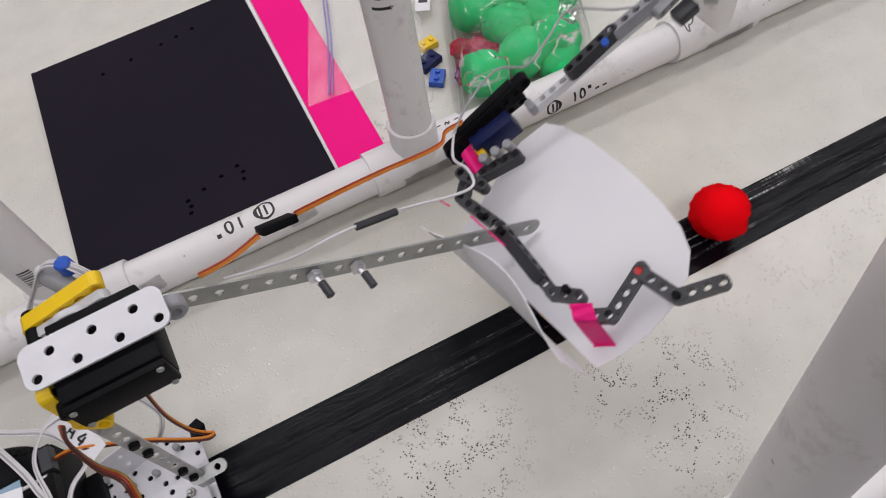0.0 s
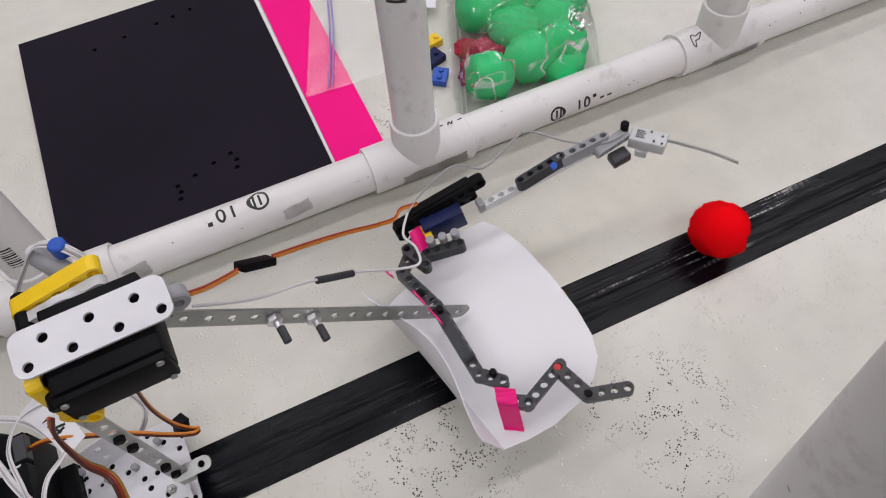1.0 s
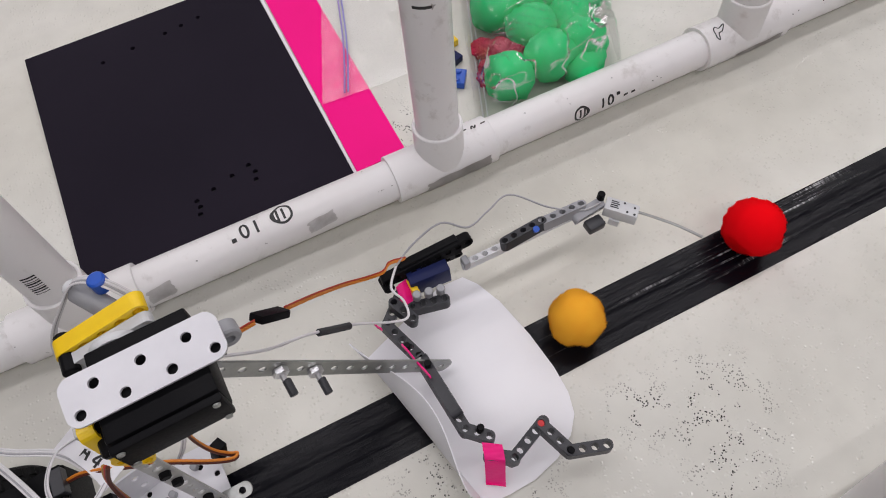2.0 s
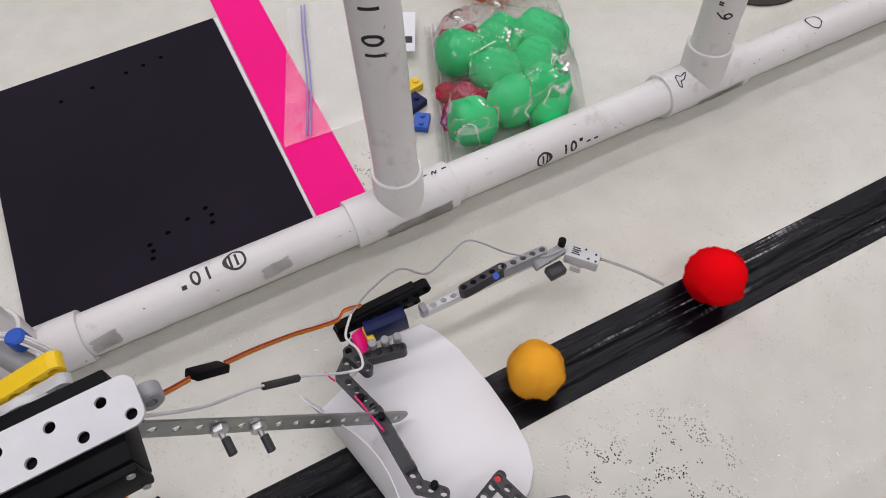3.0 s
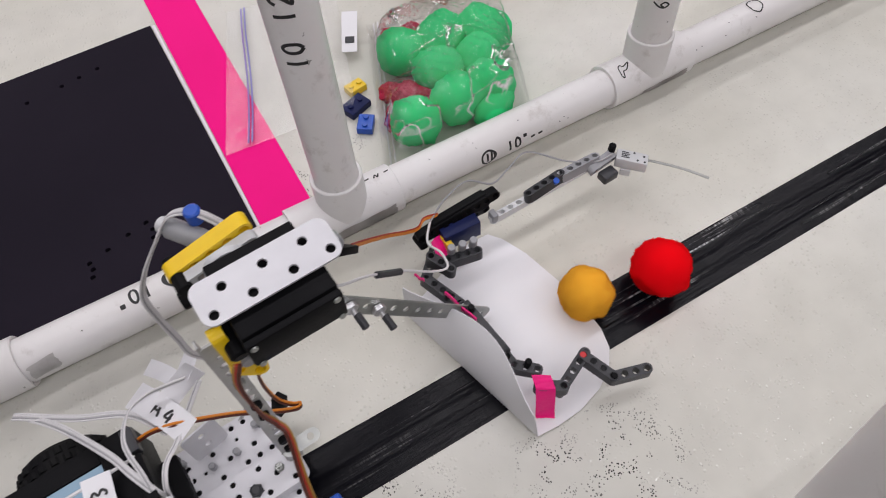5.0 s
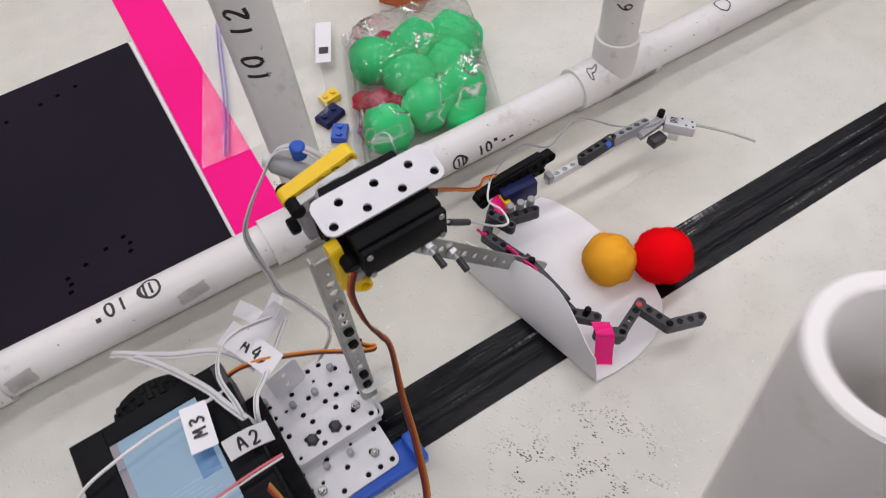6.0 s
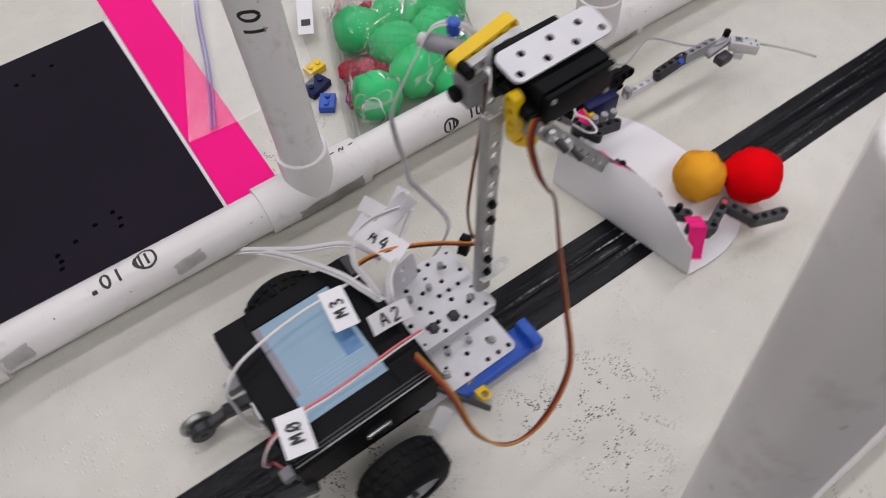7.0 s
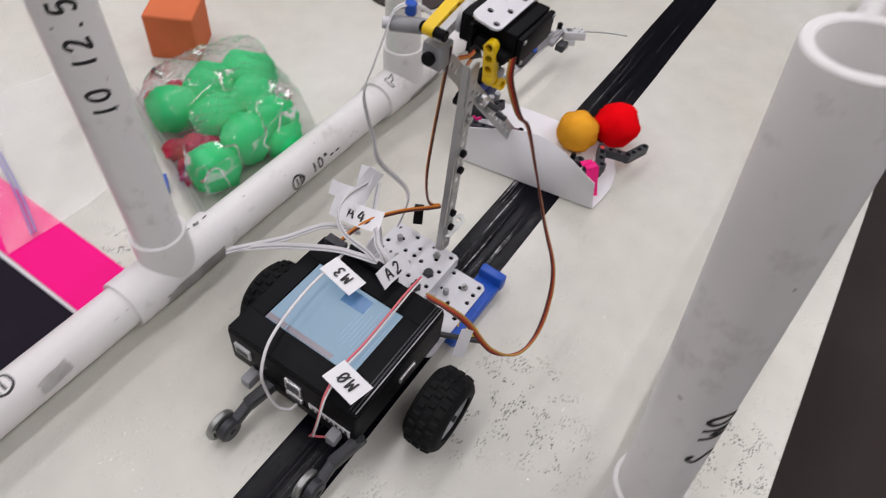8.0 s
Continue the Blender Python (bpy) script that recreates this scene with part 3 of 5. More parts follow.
part("pen_mark", handwriting('10"--', on_pipe(BACK_Y, AXIS_Z, R_PIPE, 0.1425, -2, 1), 0.0095, 0.0019, 0.8), INK, back, "black marker length note")
part("pen_mark", handwriting('*', on_pipe(BACK_Y, AXIS_Z, R_TEE, 0.264, 58, 1), 0.012, 0.0010), INK, back, "black marker scribble")
part("pen_mark", handwriting('-~-', on_pipe(BACK_Y, AXIS_Z, R_TEE, 0.020, 84, 1), 0.010, 0.0012), INK, back, "black marker scribble")
part("pen_mark", handwriting('10 12.5', on_post((0, BACK_Y - 0.068 * AXIS_Z, 0), UPRIGHT, R_PIPE, 0.174, 8, 1), 0.0125, 0.0022), INK, back, "black marker length note")
part("pen_mark", handwriting('6"', on_post((TEES[2], BACK_Y - 0.068 * AXIS_Z, 0), UPRIGHT, R_PIPE, 0.095, 20, 1), 0.012, 0.0014), INK, back, "black marker length note")
for x, a, size in ((0.346, 36, 0.0060), (0.353, 40, 0.0045), (0.381, 38, 0.0060), (0.390, 70, 0.0040), (0.194, 18, 0.0055), (0.199, 26, 0.0045), (0.203, 16, 0.0040), (0.158, 74, 0.0050), (-0.205, 60, 0.0050), (0.075, 80, 0.0040), (0.420, 50, 0.0050)):
    part("scuff_mark", handwriting(".", on_pipe(BACK_Y, AXIS_Z, R_PIPE, x, a, 1), size, 0.0013), INK, back, "small dark scuff")
part("pen_mark", handwriting("o", on_pipe(BACK_Y, AXIS_Z, R_PIPE, 0.424, 72, 1), 0.0100, 0.0012), INK, back, "black marker ring")


def bar_label(parent):
    pl = on_post((TEES[0], BACK_Y - 0.068 * AXIS_Z, 0), UPRIGHT, R_PIPE, 0.075, -15, 1)
    bm = bmesh.new()
    for k in range(9):
        u = k * 0.0022
        w = 0.0006 + 0.0007 * ((k * 7) % 3) / 2
        prev = None
        for i in range(6):
            v = 0.009 * i / 5
            pair = [bm.verts.new(pl(q, v)[0] + pl(q, v)[1] * 0.0003) for q in (u, u + w)]
            if prev:
                bm.faces.new((prev[0], prev[1], pair[1], pair[0]))
            prev = pair
    return part("printed_code", bm, INK, parent, "printed dark bars")


bar_label(back)

# The front frame lies parallel; its post leans back over the board.
front = thing("pipe_frame", "white plastic pipe frame with one open leaning post", "pipe frame", "pipe frames")
FRONT_Y = -0.2165
LEAN = Vector((-0.0190, 0.1400, 1.0)).normalized()
FOOT = Vector((0.024, FRONT_Y, AXIS_Z))
for a, b in ((-0.75, 0.004), (0.044, 0.85)):
    part("pipe", tube((a, FRONT_Y, AXIS_Z), (b, FRONT_Y, AXIS_Z), R_PIPE, R_IN), PVC, front, "", True)
tee(front, FOOT.x, FOOT.y, FOOT.z, LEAN, 0.082)
part("post", tube(FOOT + LEAN * 0.008, FOOT + LEAN * 0.3425, R_PIPE, R_IN), PVC, front, "open topped leaning post", True)
part("pen_mark", handwriting("0M S", on_post(FOOT, LEAN, R_PIPE, 0.186, 60, -1), 0.0135, 0.0022), INK, front, "black marker scribble")


# ---- flat things behind the frame ----
plate_out = [(-0.292, 0.1845), (-0.066, 0.1835), (-0.0655, 0.467), (-0.2925, 0.459)]
black_sheet = thing("foam_sheet", "black foam sheet with punched holes lying against the pipe", "foam sheet")
part("sheet", holed(plate_out, [(x, y, 0.0022) for x, y in ((-0.142, 0.236), (-0.139, 0.227), (-0.141, 0.219), (-0.158, 0.232), (-0.176, 0.226), (-0.192, 0.221), (-0.191, 0.214), (-0.193, 0.207), (-0.128, 0.434), (-0.146, 0.431), (-0.163, 0.428), (-0.196, 0.423), (-0.226, 0.418))], 0.0035, Matrix.Translation((0, 0, 0.0006))), FOAM_BLACK, black_sheet)
# near-black sheet added under the foam as the shade inside its holes
part("backing", sheet([(x * 0.999, y) for x, y in plate_out], 0.0005), HOLE, black_sheet)
strip_edge = [(-0.0655, 0.188), (-0.0630, 0.188), (-0.0612, 0.470), (-0.0645, 0.470)]
tagged(part("card_strip", sheet(strip_edge, 0.001), PAPER), "narrow white card strip beside the black sheet", "card")
tagged(part("paper_strip", sheet([(-0.0626, 0.187), (-0.0165, 0.189), (-0.012, 0.62), (-0.0580, 0.62)], 0.0006, Matrix.Translation((0, 0, 0.0012))), PINK), "neon pink paper strip lying flat on the board", "paper")


def film_sheet(fn, nx, ny):
    bm = bmesh.new()
    g = [[bm.verts.new(fn(i / nx, j / ny)) for i in range(nx + 1)] for j in range(ny + 1)]
    for p, q in zip(g[:-1], g[1:]):
        for i in range(nx):
            bm.faces.new((p[i], p[i + 1], q[i + 1], q[i]))
    return bm


def slab(fn, nx, ny, thick):
    """A thin bent sheet with two faces and a rim, thick along the sheet's own normal."""
    bm = bmesh.new()
    e = 1e-3
    layers = []
    for side in (0.5, -0.5):
        layer = []
        for j in range(ny + 1):
            row = []
            for i in range(nx + 1):
                u, v = i / nx, j / ny
                du = fn(min(u + e, 1), v) - fn(max(u - e, 0), v)
                dv = fn(u, min(v + e, 1)) - fn(u, max(v - e, 0))
                row.append(bm.verts.new(fn(u, v) + du.cross(dv).normalized() * thick * side))
            layer.append(row)
        layers.append(layer)
    top, low = layers
    for j in range(ny):
        for i in range(nx):
            bm.faces.new((top[j][i], top[j][i + 1], top[j + 1][i + 1], top[j + 1][i]))
            bm.faces.new((low[j][i], low[j + 1][i], low[j + 1][i + 1], low[j][i + 1]))
    ring = [(0, i) for i in range(nx)] + [(j, nx) for j in range(ny)] + [(ny, i) for i in range(nx, 0, -1)] + [(j, 0) for j in range(ny, 0, -1)]
    for (a, c), (d, f) in zip(ring, ring[1:] + ring[:1]):
        bm.faces.new((top[a][c], low[a][c], low[d][f], top[d][f]))
    return bm


def quad_at(c, u, v):
    return (Vector(c[0]) * (1 - u) + Vector(c[1]) * u) * (1 - v) + (Vector(c[3]) * (1 - u) + Vector(c[2]) * u) * v


small_bag = thing("zip_bag", "flat clear zip bag with a violet zip line", "plastic bag", "plastic bags")
SB = ((-0.061, 0.269, 0), (0.062, 0.262, 0), (0.118, 0.425, 0), (0.008, 0.447, 0))


def small_film(u, v):
    p = quad_at(SB, u, v)
    p.z = 0.0035 + 0.010 * math.exp(-((u - 0.85) / 0.2) ** 2 - ((v - 0.25) / 0.35) ** 2) + 0.0018 * noise.noise((u * 5, v * 7, 4)) * min(1, 8 * v)
    return p


part("film", film_sheet(small_film, 46, 40), FILM_FLAT, small_bag, "", True)
for k, off in enumerate((0.0, 0.0035)):
    pts = [(-0.0385 + off + 0.0615 * t + 0.002 * math.sin(t * 5), 0.270 + 0.170 * t, 0.0062) for t in (0, 0.2, 0.4, 0.6, 0.8, 1)]
    part("zip_rail", wire(pts, 0.0008, 6), surface("violet_zip" if k else "blue_zip", (0.22, 0.20, 0.55) if k else (0.30, 0.16, 0.50), (0.3, 0.28, 0.6), 0.4), small_bag, "", True)
part("bag_label", sheet([(0.079, 0.324), (0.092, 0.317), (0.118, 0.369), (0.104, 0.376)], 0.0004, Matrix.Translation((0, 0, 0.0115))), PAPER, small_bag, "white paper label with dark bars")
part("print_bar", sheet([(0.087, 0.333), (0.095, 0.329), (0.099, 0.337), (0.091, 0.341)], 0.0003, Matrix.Translation((0, 0, 0.0121))), GREY_DARK, small_bag)
for (x, y, rz), mat, lab, dims in (((0.062, 0.262, 20), BLUE_DARK, "dark blue toy brick inside the clear bag", (0.024, 0.016)), ((0.060, 0.238, 55), BLUE, "bright blue toy brick inside the clear bag", (0.018, 0.014)), ((0.072, 0.283, 10), YELLOW, "yellow toy brick inside the clear bag", (0.018, 0.012))):
    brick = thing("toy_brick", lab, "toy brick", "toy bricks in the bag")
    brick.matrix_basis = pose(x, y, 0.0004, 0, 0, rz)
    part("body", box((-dims[0] / 2, -dims[1] / 2, 0), (dims[0] / 2, dims[1] / 2, 0.007), 0.0006), mat, brick)
    for sx in (-0.25, 0.25):
        part("stud", rod((sx * dims[0], 0, 0.007), (sx * dims[0], 0, 0.0088), 0.0024, 14, 0.0003), mat, brick)


# ---- pompoms ----
def woolly(ob, squash):
    """Threads take the shading of the ball that they cover."""
    me = ob.data
    me.polygons.foreach_set("use_smooth", [True] * len(me.polygons))
    me.normals_split_custom_set_from_vertices([Vector([v.co[i] / squash[i] for i in range(3)]).normalized() for v in me.vertices])
    return ob


def fluff(radius, hairs, seed, squash=(1, 1, 1), lump=0.06, length=0.16, width=0.0007, square=1.0):
    rnd = random.Random(seed)
    bm = bmesh.new()
    bmesh.ops.create_icosphere(bm, subdivisions=5, radius=radius * 0.97)
    off = Vector((seed * 3.1, seed * 1.7, 0))
    size = lambda d: 1 + lump * noise.noise(d * 1.6 + off) + lump * 0.40 * noise.noise(d * 5 + off) + lump * 0.16 * noise.noise(d * 14 + off)
    for v in bm.verts:
        d = v.co.normalized()
        v.co = v.co * size(d)
    for _ in range(hairs):
        d = Vector((rnd.gauss(0, 1), rnd.gauss(0, 1), rnd.gauss(0, 1))).normalized()
        t = Vector((rnd.gauss(0, 1), rnd.gauss(0, 1), rnd.gauss(0, 1)))
        t = (t - d * t.dot(d)).normalized()
        s = d.cross(t)
        k = size(d)
        root = d * radius * 0.93 * k
        tip = (d + t * 0.14 * rnd.random()) * radius * k * (0.93 + length * (0.35 + 0.65 * rnd.random()) * 0.7)
        a, b, c = bm.verts.new(root + s * width), bm.verts.new(root - s * width), bm.verts.new(tip)
        mid = bm.verts.new((root + tip) / 2 + t * width * 1.6)
        bm.faces.new((a, b, mid))
        bm.faces.new((b, c, mid))
        bm.faces.new((c, a, mid))
    for v in bm.verts:
        v.co = Vector([math.copysign((abs(v.co[i]) / radius) ** square * radius, v.co[i]) * squash[i] for i in range(3)])
    return bm


R_POM = 0.0228
red_pom = tagged(woolly(part("pompom", fluff(R_POM * 0.97, 14000, 1, (1.03, 1, 0.97), 0.15, 0.12, 0.00016), FUR_RED), (1, 1, 1)), "fluffy bright red craft pompom on the tape line", "pompom", "loose pompoms")
orange_pom = tagged(woolly(part("pompom", fluff(R_POM * 0.88, 13000, 2, (1, 1, 1), 0.12, 0.14, 0.00016), FUR_ORANGE), (1, 1, 1)), "fluffy amber orange craft pompom on the tape line", "pompom", "loose pompoms")

# x, y, z, squash and how boxy each one is pressed
GREENS = ((0.092, 0.203, 0.022, (1.0, 0.98, 0.9), 0.86), (0.137, 0.207, 0.022, (1.1, 0.95, 0.9), 0.84), (0.172, 0.209, 0.022, (0.9, 0.95, 0.88), 0.78), (0.163, 0.1885, 0.015, (1.0, 0.62, 0.6), 0.8),
          (0.139, 0.246, 0.024, (1.05, 0.85, 0.88), 0.82), (0.122, 0.284, 0.022, (1.0, 1.0, 0.9), 0.84), (0.163, 0.281, 0.023, (1.15, 0.92, 0.9), 0.7), (0.203, 0.268, 0.022, (0.92, 1.2, 0.9), 0.62), (0.180, 0.243, 0.021, (1.05, 0.85, 0.85), 0.8))
for i, (x, y, z, sq, boxy) in enumerate(GREENS):
    p = tagged(woolly(part("pompom", fluff(0.0224, 5000, 11 + i, (sq[0], sq[1], sq[2] * 0.93), 0.20, 0.03, 0.00022, boxy), FUR_GREEN), sq), "bright green craft pompom squeezed in a clear bag", "pompom", "bagged pompoms")
    p.matrix_basis = pose(x, y, z + 0.0005, 0, 0, (i * 40) % 50 - 25 if boxy > 0.8 else 24)
for i, (x, y, r) in enumerate(((0.108, 0.243, 0.013), (0.100, 0.226, 0.010), (0.117, 0.237, 0.012), (0.088, 0.231, 0.010), (0.096, 0.254, 0.011), (0.146, 0.312, 0.013), (0.130, 0.316, 0.012), (0.083, 0.222, 0.009))):
    p = tagged(part("pompom", fluff(r, 1500, 31 + i, (1.1, 1, 0.8), 0.3, 0.10, 0.0004), FUR_PINK), "small crimson craft pompom squeezed in a clear bag", "pompom", "small bagged pompoms")
    p.matrix_basis = pose(x, y, r * 0.82)

big_bag = thing("zip_bag", "crinkled clear zip bag full of green pompoms", "plastic bag", "plastic bags")
BB = ((0.046, 0.1735, 0), (0.194, 0.1735, 0), (0.248, 0.306, 0), (0.120, 0.356, 0))


def big_film(u, v):
    p = quad_at(BB, u, v)
    h = 0.0
    for x, y, z, sq, boxy in GREENS:
        d = math.hypot(p.x - x, p.y - y)
        h += math.exp(-(d / 0.0285) ** 2) ** 1.0
    edge = min(1.0, 9 * u, 9 * (1 - u), 14 * v, 9 * (1 - v)) ** 0.6
    p.z = 0.002 + 0.0580 * (1 - math.exp(-2.6 * h)) * edge
    p.z += edge * (0.0016 * noise.noise((u * 9 + v * 4, v * 8, 1)) + 0.0040 * (1 - abs(noise.noise((u * 11 + v * 7, v * 9, 2)))) ** 9 + 0.0024 * (1 - abs(noise.noise((u * 17 - v * 15, v * 13, 8)))) ** 9)
    if u < 0.12:
        p.z = max(p.z, 0.003 + 0.006 * abs(noise.noise((v * 9, u * 34, 6))))
    return p


part("film", film_sheet(big_film, 150, 130), FILM, big_bag, "", True)
for off in (0.006, 0.0105):
    pts = [(0.048 + off + 0.072 * t, 0.177 + 0.174 * t, 0.0045 + 0.0008 * math.sin(t * 9)) for t in (0, 0.25, 0.5, 0.75, 1)]
    part("zip_rail", wire(pts, 0.0008, 6), WIRE_WHITE, big_bag, "", True)

cube = tagged(part("foam_cube", box((-0.0245, -0.0245, 0), (0.0245, 0.0245, 0.049), 0.0022, None, 3), CUBE_FOAM), "soft orange foam cube standing on the board", "foam cube")
cube.matrix_basis = pose(0.212, 0.375, 0, 0, 0, 32)

mat_profile = [(0, 0), (0.0565, 0), (0.0575, 0.0008), (0.0575, 0.0026), (0.0565, 0.0034), (0, 0.0034)]
tagged(part("round_mat", lathe(mat_profile, 72, Matrix.Translation((0.473, 0.271, 0.0))), ROOM_FLOOR, None, "", True), "dark brown round mat lying flat behind the pipe", "mat")

# ---- robot, in its own space: x ahead, origin on the board under the controller ----
ROBOT_ROWS = [
    (0.0, -0.380, -0.0290, 2.1), (2.3, -0.3780, -0.0306, 2.1), (3.0, -0.3765, -0.0300, 2.2), (3.2, -0.3690, -0.0290, 2.3), (3.5, -0.3473, -0.0270, 2.6),
    (4.0, -0.3172, -0.0250, 3.6), (4.5, -0.2874, -0.0198, 4.1), (5.8, -0.1928, -0.0070, 3.0), (6.0, -0.1772, -0.0053, 2.15), (6.5, -0.1352, -0.0045, 1.4),
    (7.0, -0.0896, -0.0045, 1.05), (7.5, -0.0431, -0.0030, 0.0), (8.0, 0.0, 0.0, 0.0),
]
robot = thing("wheeled_robot", "small wheeled robot with a black controller, servo mast and paper scoop", "robot")

# controller
ctrl = part("controller", box((-0.0325, -0.0485, 0.0300), (0.0660, 0.0525, 0.0665), 0.0022, None, 3), PLASTIC_BLACK, robot, "black plastic controller box with a lit screen", True)
part("lid", holed(rounded(-0.0320, -0.0480, 0.0655, 0.0520, 0.003), [], 0.0010, Matrix.Translation((0, 0, 0.0663))), PLASTIC_BLACK, ctrl)
rim = bmesh.new()
for a, b in (((-0.0315, -0.0475, 0.0672), (-0.0115, 0.0515, 0.0690)), ((0.0445, -0.0475, 0.0672), (0.0650, 0.0515, 0.0690)), ((-0.0115, -0.0475, 0.0672), (0.0445, -0.0295, 0.0690)), ((-0.0115, 0.0395, 0.0672), (0.0445, 0.0515, 0.0690))):
    add(rim, box(a, b, 0.0005))
part("bezel", rim, PLASTIC_BLACK, ctrl)
part("screen", box((-0.0110, -0.0290, 0.0674), (0.0440, 0.0390, 0.0680), 0), SCREEN, ctrl, "pale blue lit display")
part("screen_edge", box((-0.0108, 0.0240, 0.0681), (-0.0066, 0.0388, 0.0683), 0), SCREEN_DIM, ctrl)
part("screen_edge", box((-0.0108, -0.0120, 0.0681), (-0.0066, 0.0230, 0.0683), 0), SCREEN_DIM, ctrl)
part("screen_tab", box((0.0290, -0.0080, 0.0681), (0.0410, 0.0105, 0.0683), 0), SCREEN_TAB, ctrl)
for k in range(9):
    y = -0.0270 + 0.0026 * k
    part("screen_line", box((0.0000 + 0.004 * (k % 3), y, 0.0681), (0.0270 + 0.005 * ((k * 5) % 3), y + 0.0003, 0.0682), 0), SCREEN_LINE, ctrl)
for k in (0, 1, 2):
    part("groove", box((-0.0300, -0.0470 + 0.0022 * k, 0.0689), (0.0640, -0.0462 + 0.0022 * k, 0.0693), 0), GREY_DARK if k else GREY, ctrl)
for y, z0, z1, mat in ((0.0400, 0.046, 0.057, GREY_LIGHT), (-0.0010, 0.044, 0.057, METAL), (-0.0010, 0.036, 0.041, METAL)):
    port = part("port", box((-0.0342, y - 0.0065, z0), (-0.0322, y + 0.0065, z1), 0.0006), mat, ctrl, "metal socket")
    part("socket_slot", box((-0.0347, y - 0.0045, z0 + 0.003), (-0.0343, y + 0.0045, z1 - 0.0035), 0), GREY_DARK, port)
for dz, y in ((0.052, 0.022), (0.047, 0.025)):
    part("jack", rod((-0.0334, y, dz), (-0.0322, y, dz), 0.0022, 14), GREY_DARK, ctrl)
stk = part("sticker", box((-0.0331, -0.0440, 0.0330), (-0.0326, -0.0120, 0.0425), 0), PAPER, ctrl, "white sticker with printed bars")
for k in range(8):
    part("printed_bar", box((-0.0334, -0.0420 + 0.0036 * k, 0.0345 + 0.0006 * (k % 3)), (-0.0332, -0.0400 + 0.0036 * k, 0.0405 - 0.0009 * (k % 2)), 0), GREY_DARK, stk)
sp = part("port", box((0.0130, -0.0500, 0.0440), (0.0300, -0.0484, 0.0500), 0.0005), METAL, ctrl, "metal side socket")
part("socket_slot", box((0.0150, -0.0504, 0.0458), (0.0280, -0.0501, 0.0484), 0), GREY_DARK, sp)
part("connector_block", box((0.0600, -0.0100, 0.0665), (0.0672, 0.0300, 0.0760), 0.0006), PLASTIC_BLACK, ctrl)
part("connector_block", box((0.0600, 0.0330, 0.0665), (0.0672, 0.0480, 0.0740), 0.0006), GREY_DARK, ctrl)

ctrl.matrix_basis = Matrix.Translation((0.0040, 0.0049, -0.0070)) @ Matrix.Diagonal((1, 1.06, 1, 1))

# chassis plates with through holes
PLATES = ((0.0560, -0.0470, 0.1370, -0.0140, 0.0125), (0.0680, -0.0160, 0.1445, 0.0450, 0.0185), (0.0790, -0.0165, 0.1405, 0.0095, 0.0235))
for x0, y0, x1, y1, z in PLATES:
    holes = []
    nx, ny = int((x1 - x0 - 0.008) / 0.0085) + 1, int((y1 - y0 - 0.008) / 0.0085) + 1
    for i in range(nx):
        for j in range(ny):
            if (i + j) % 2 == 0 or (i * 3 + j) % 7 == 0:
                holes.append((x0 + 0.0045 + (x1 - x0 - 0.009) * i / (nx - 1), y0 + 0.0045 + (y1 - y0 - 0.009) * j / (ny - 1), 0.0019 if (i + 2 * j) % 5 else 0.0013))
    part("chassis_plate", holed(rounded(x0, y0, x1, y1, 0.005), holes, 0.0014, Matrix.Translation((0, 0, z))), METAL_WHITE, robot, "white metal plate with rows of holes")
    part("underplate", box((x0 + 0.002, y0 + 0.002, z - 0.0022), (x1 - 0.002, y1 - 0.002, z - 0.0006), 0.0003), PLASTIC_BLACK, robot, "black backing under the plate")
part("plate_edge", box((0.0790, 0.0082, 0.0200), (0.1405, 0.0095, 0.0240), 0.0004), METAL_WHITE, robot, "folded edge of the raised plate")
part("plate_edge", box((0.0790, -0.0165, 0.0140), (0.1405, -0.0152, 0.0240), 0.0004), METAL_WHITE, robot, "folded edge of the raised plate")
for x, y, z in ((0.0952, 0.0234, 0.0199), (0.1119, 0.0233, 0.0199), (0.1117, -0.0242, 0.0139), (0.0947, -0.0230, 0.0139), (0.1290, 0.0330, 0.0199), (0.0800, 0.0360, 0.0199)):
    part("standoff", rod((x, y, z), (x, y, z + 0.0055), 0.0023, 14, 0.0005), GREY, robot, "grey plastic stud")
for x, y in ((0.0952, -0.0060), (0.1119, -0.0066)):
    star = lathe([(0, 0), (0.0046, 0), (0.0046, 0.0009), (0.0033, 0.0012), (0.0033, 0.0034), (0.0022, 0.0040), (0, 0.0040)], 12)
    for k, v in enumerate(star.verts):
        if abs(v.co.xy.length - 0.0046) < 1e-5 and k % 2:
            v.co.x, v.co.y = v.co.x * 0.82, v.co.y * 0.82
    part("star_nut", add(bmesh.new(), star, Matrix.Translation((x, y, 0.0249))), GREY_DARK, robot, "dark steel nut with a star washer")
for x, y, z in ((0.1300, -0.0020, 0.0249), (0.0850, -0.0350, 0.0139), (0.1250, -0.0330, 0.0139)):
    b = lathe([(0, 0), (0.0031, 0), (0.0031, 0.0022), (0.0025, 0.0028), (0, 0.0028)], 6)
    add(b, rod((0, 0, 0.0028), (0, 0, 0.0048), 0.0015, 10, 0.0003))
    part("bolt", add(bmesh.new(), b, Matrix.Translation((x, y, z))), STEEL, robot)
part("deck", box((-0.030, -0.040, 0.0200), (0.080, 0.042, 0.0290), 0.001), PLASTIC_BLACK, robot, "black plastic underside")
part("bracket_wall", holed(rounded(-0.012, 0.0, 0.012, 0.046, 0.004), [(0, 0.010, 0.0022), (0, 0.022, 0.0022), (0, 0.034, 0.0022), (-0.006, 0.040, 0.0018)], 0.0014, basis((0.080, 0.020, 0.020), (0.2, 1, 0), (-1, 0.2, 0.25))), METAL_WHITE, robot)
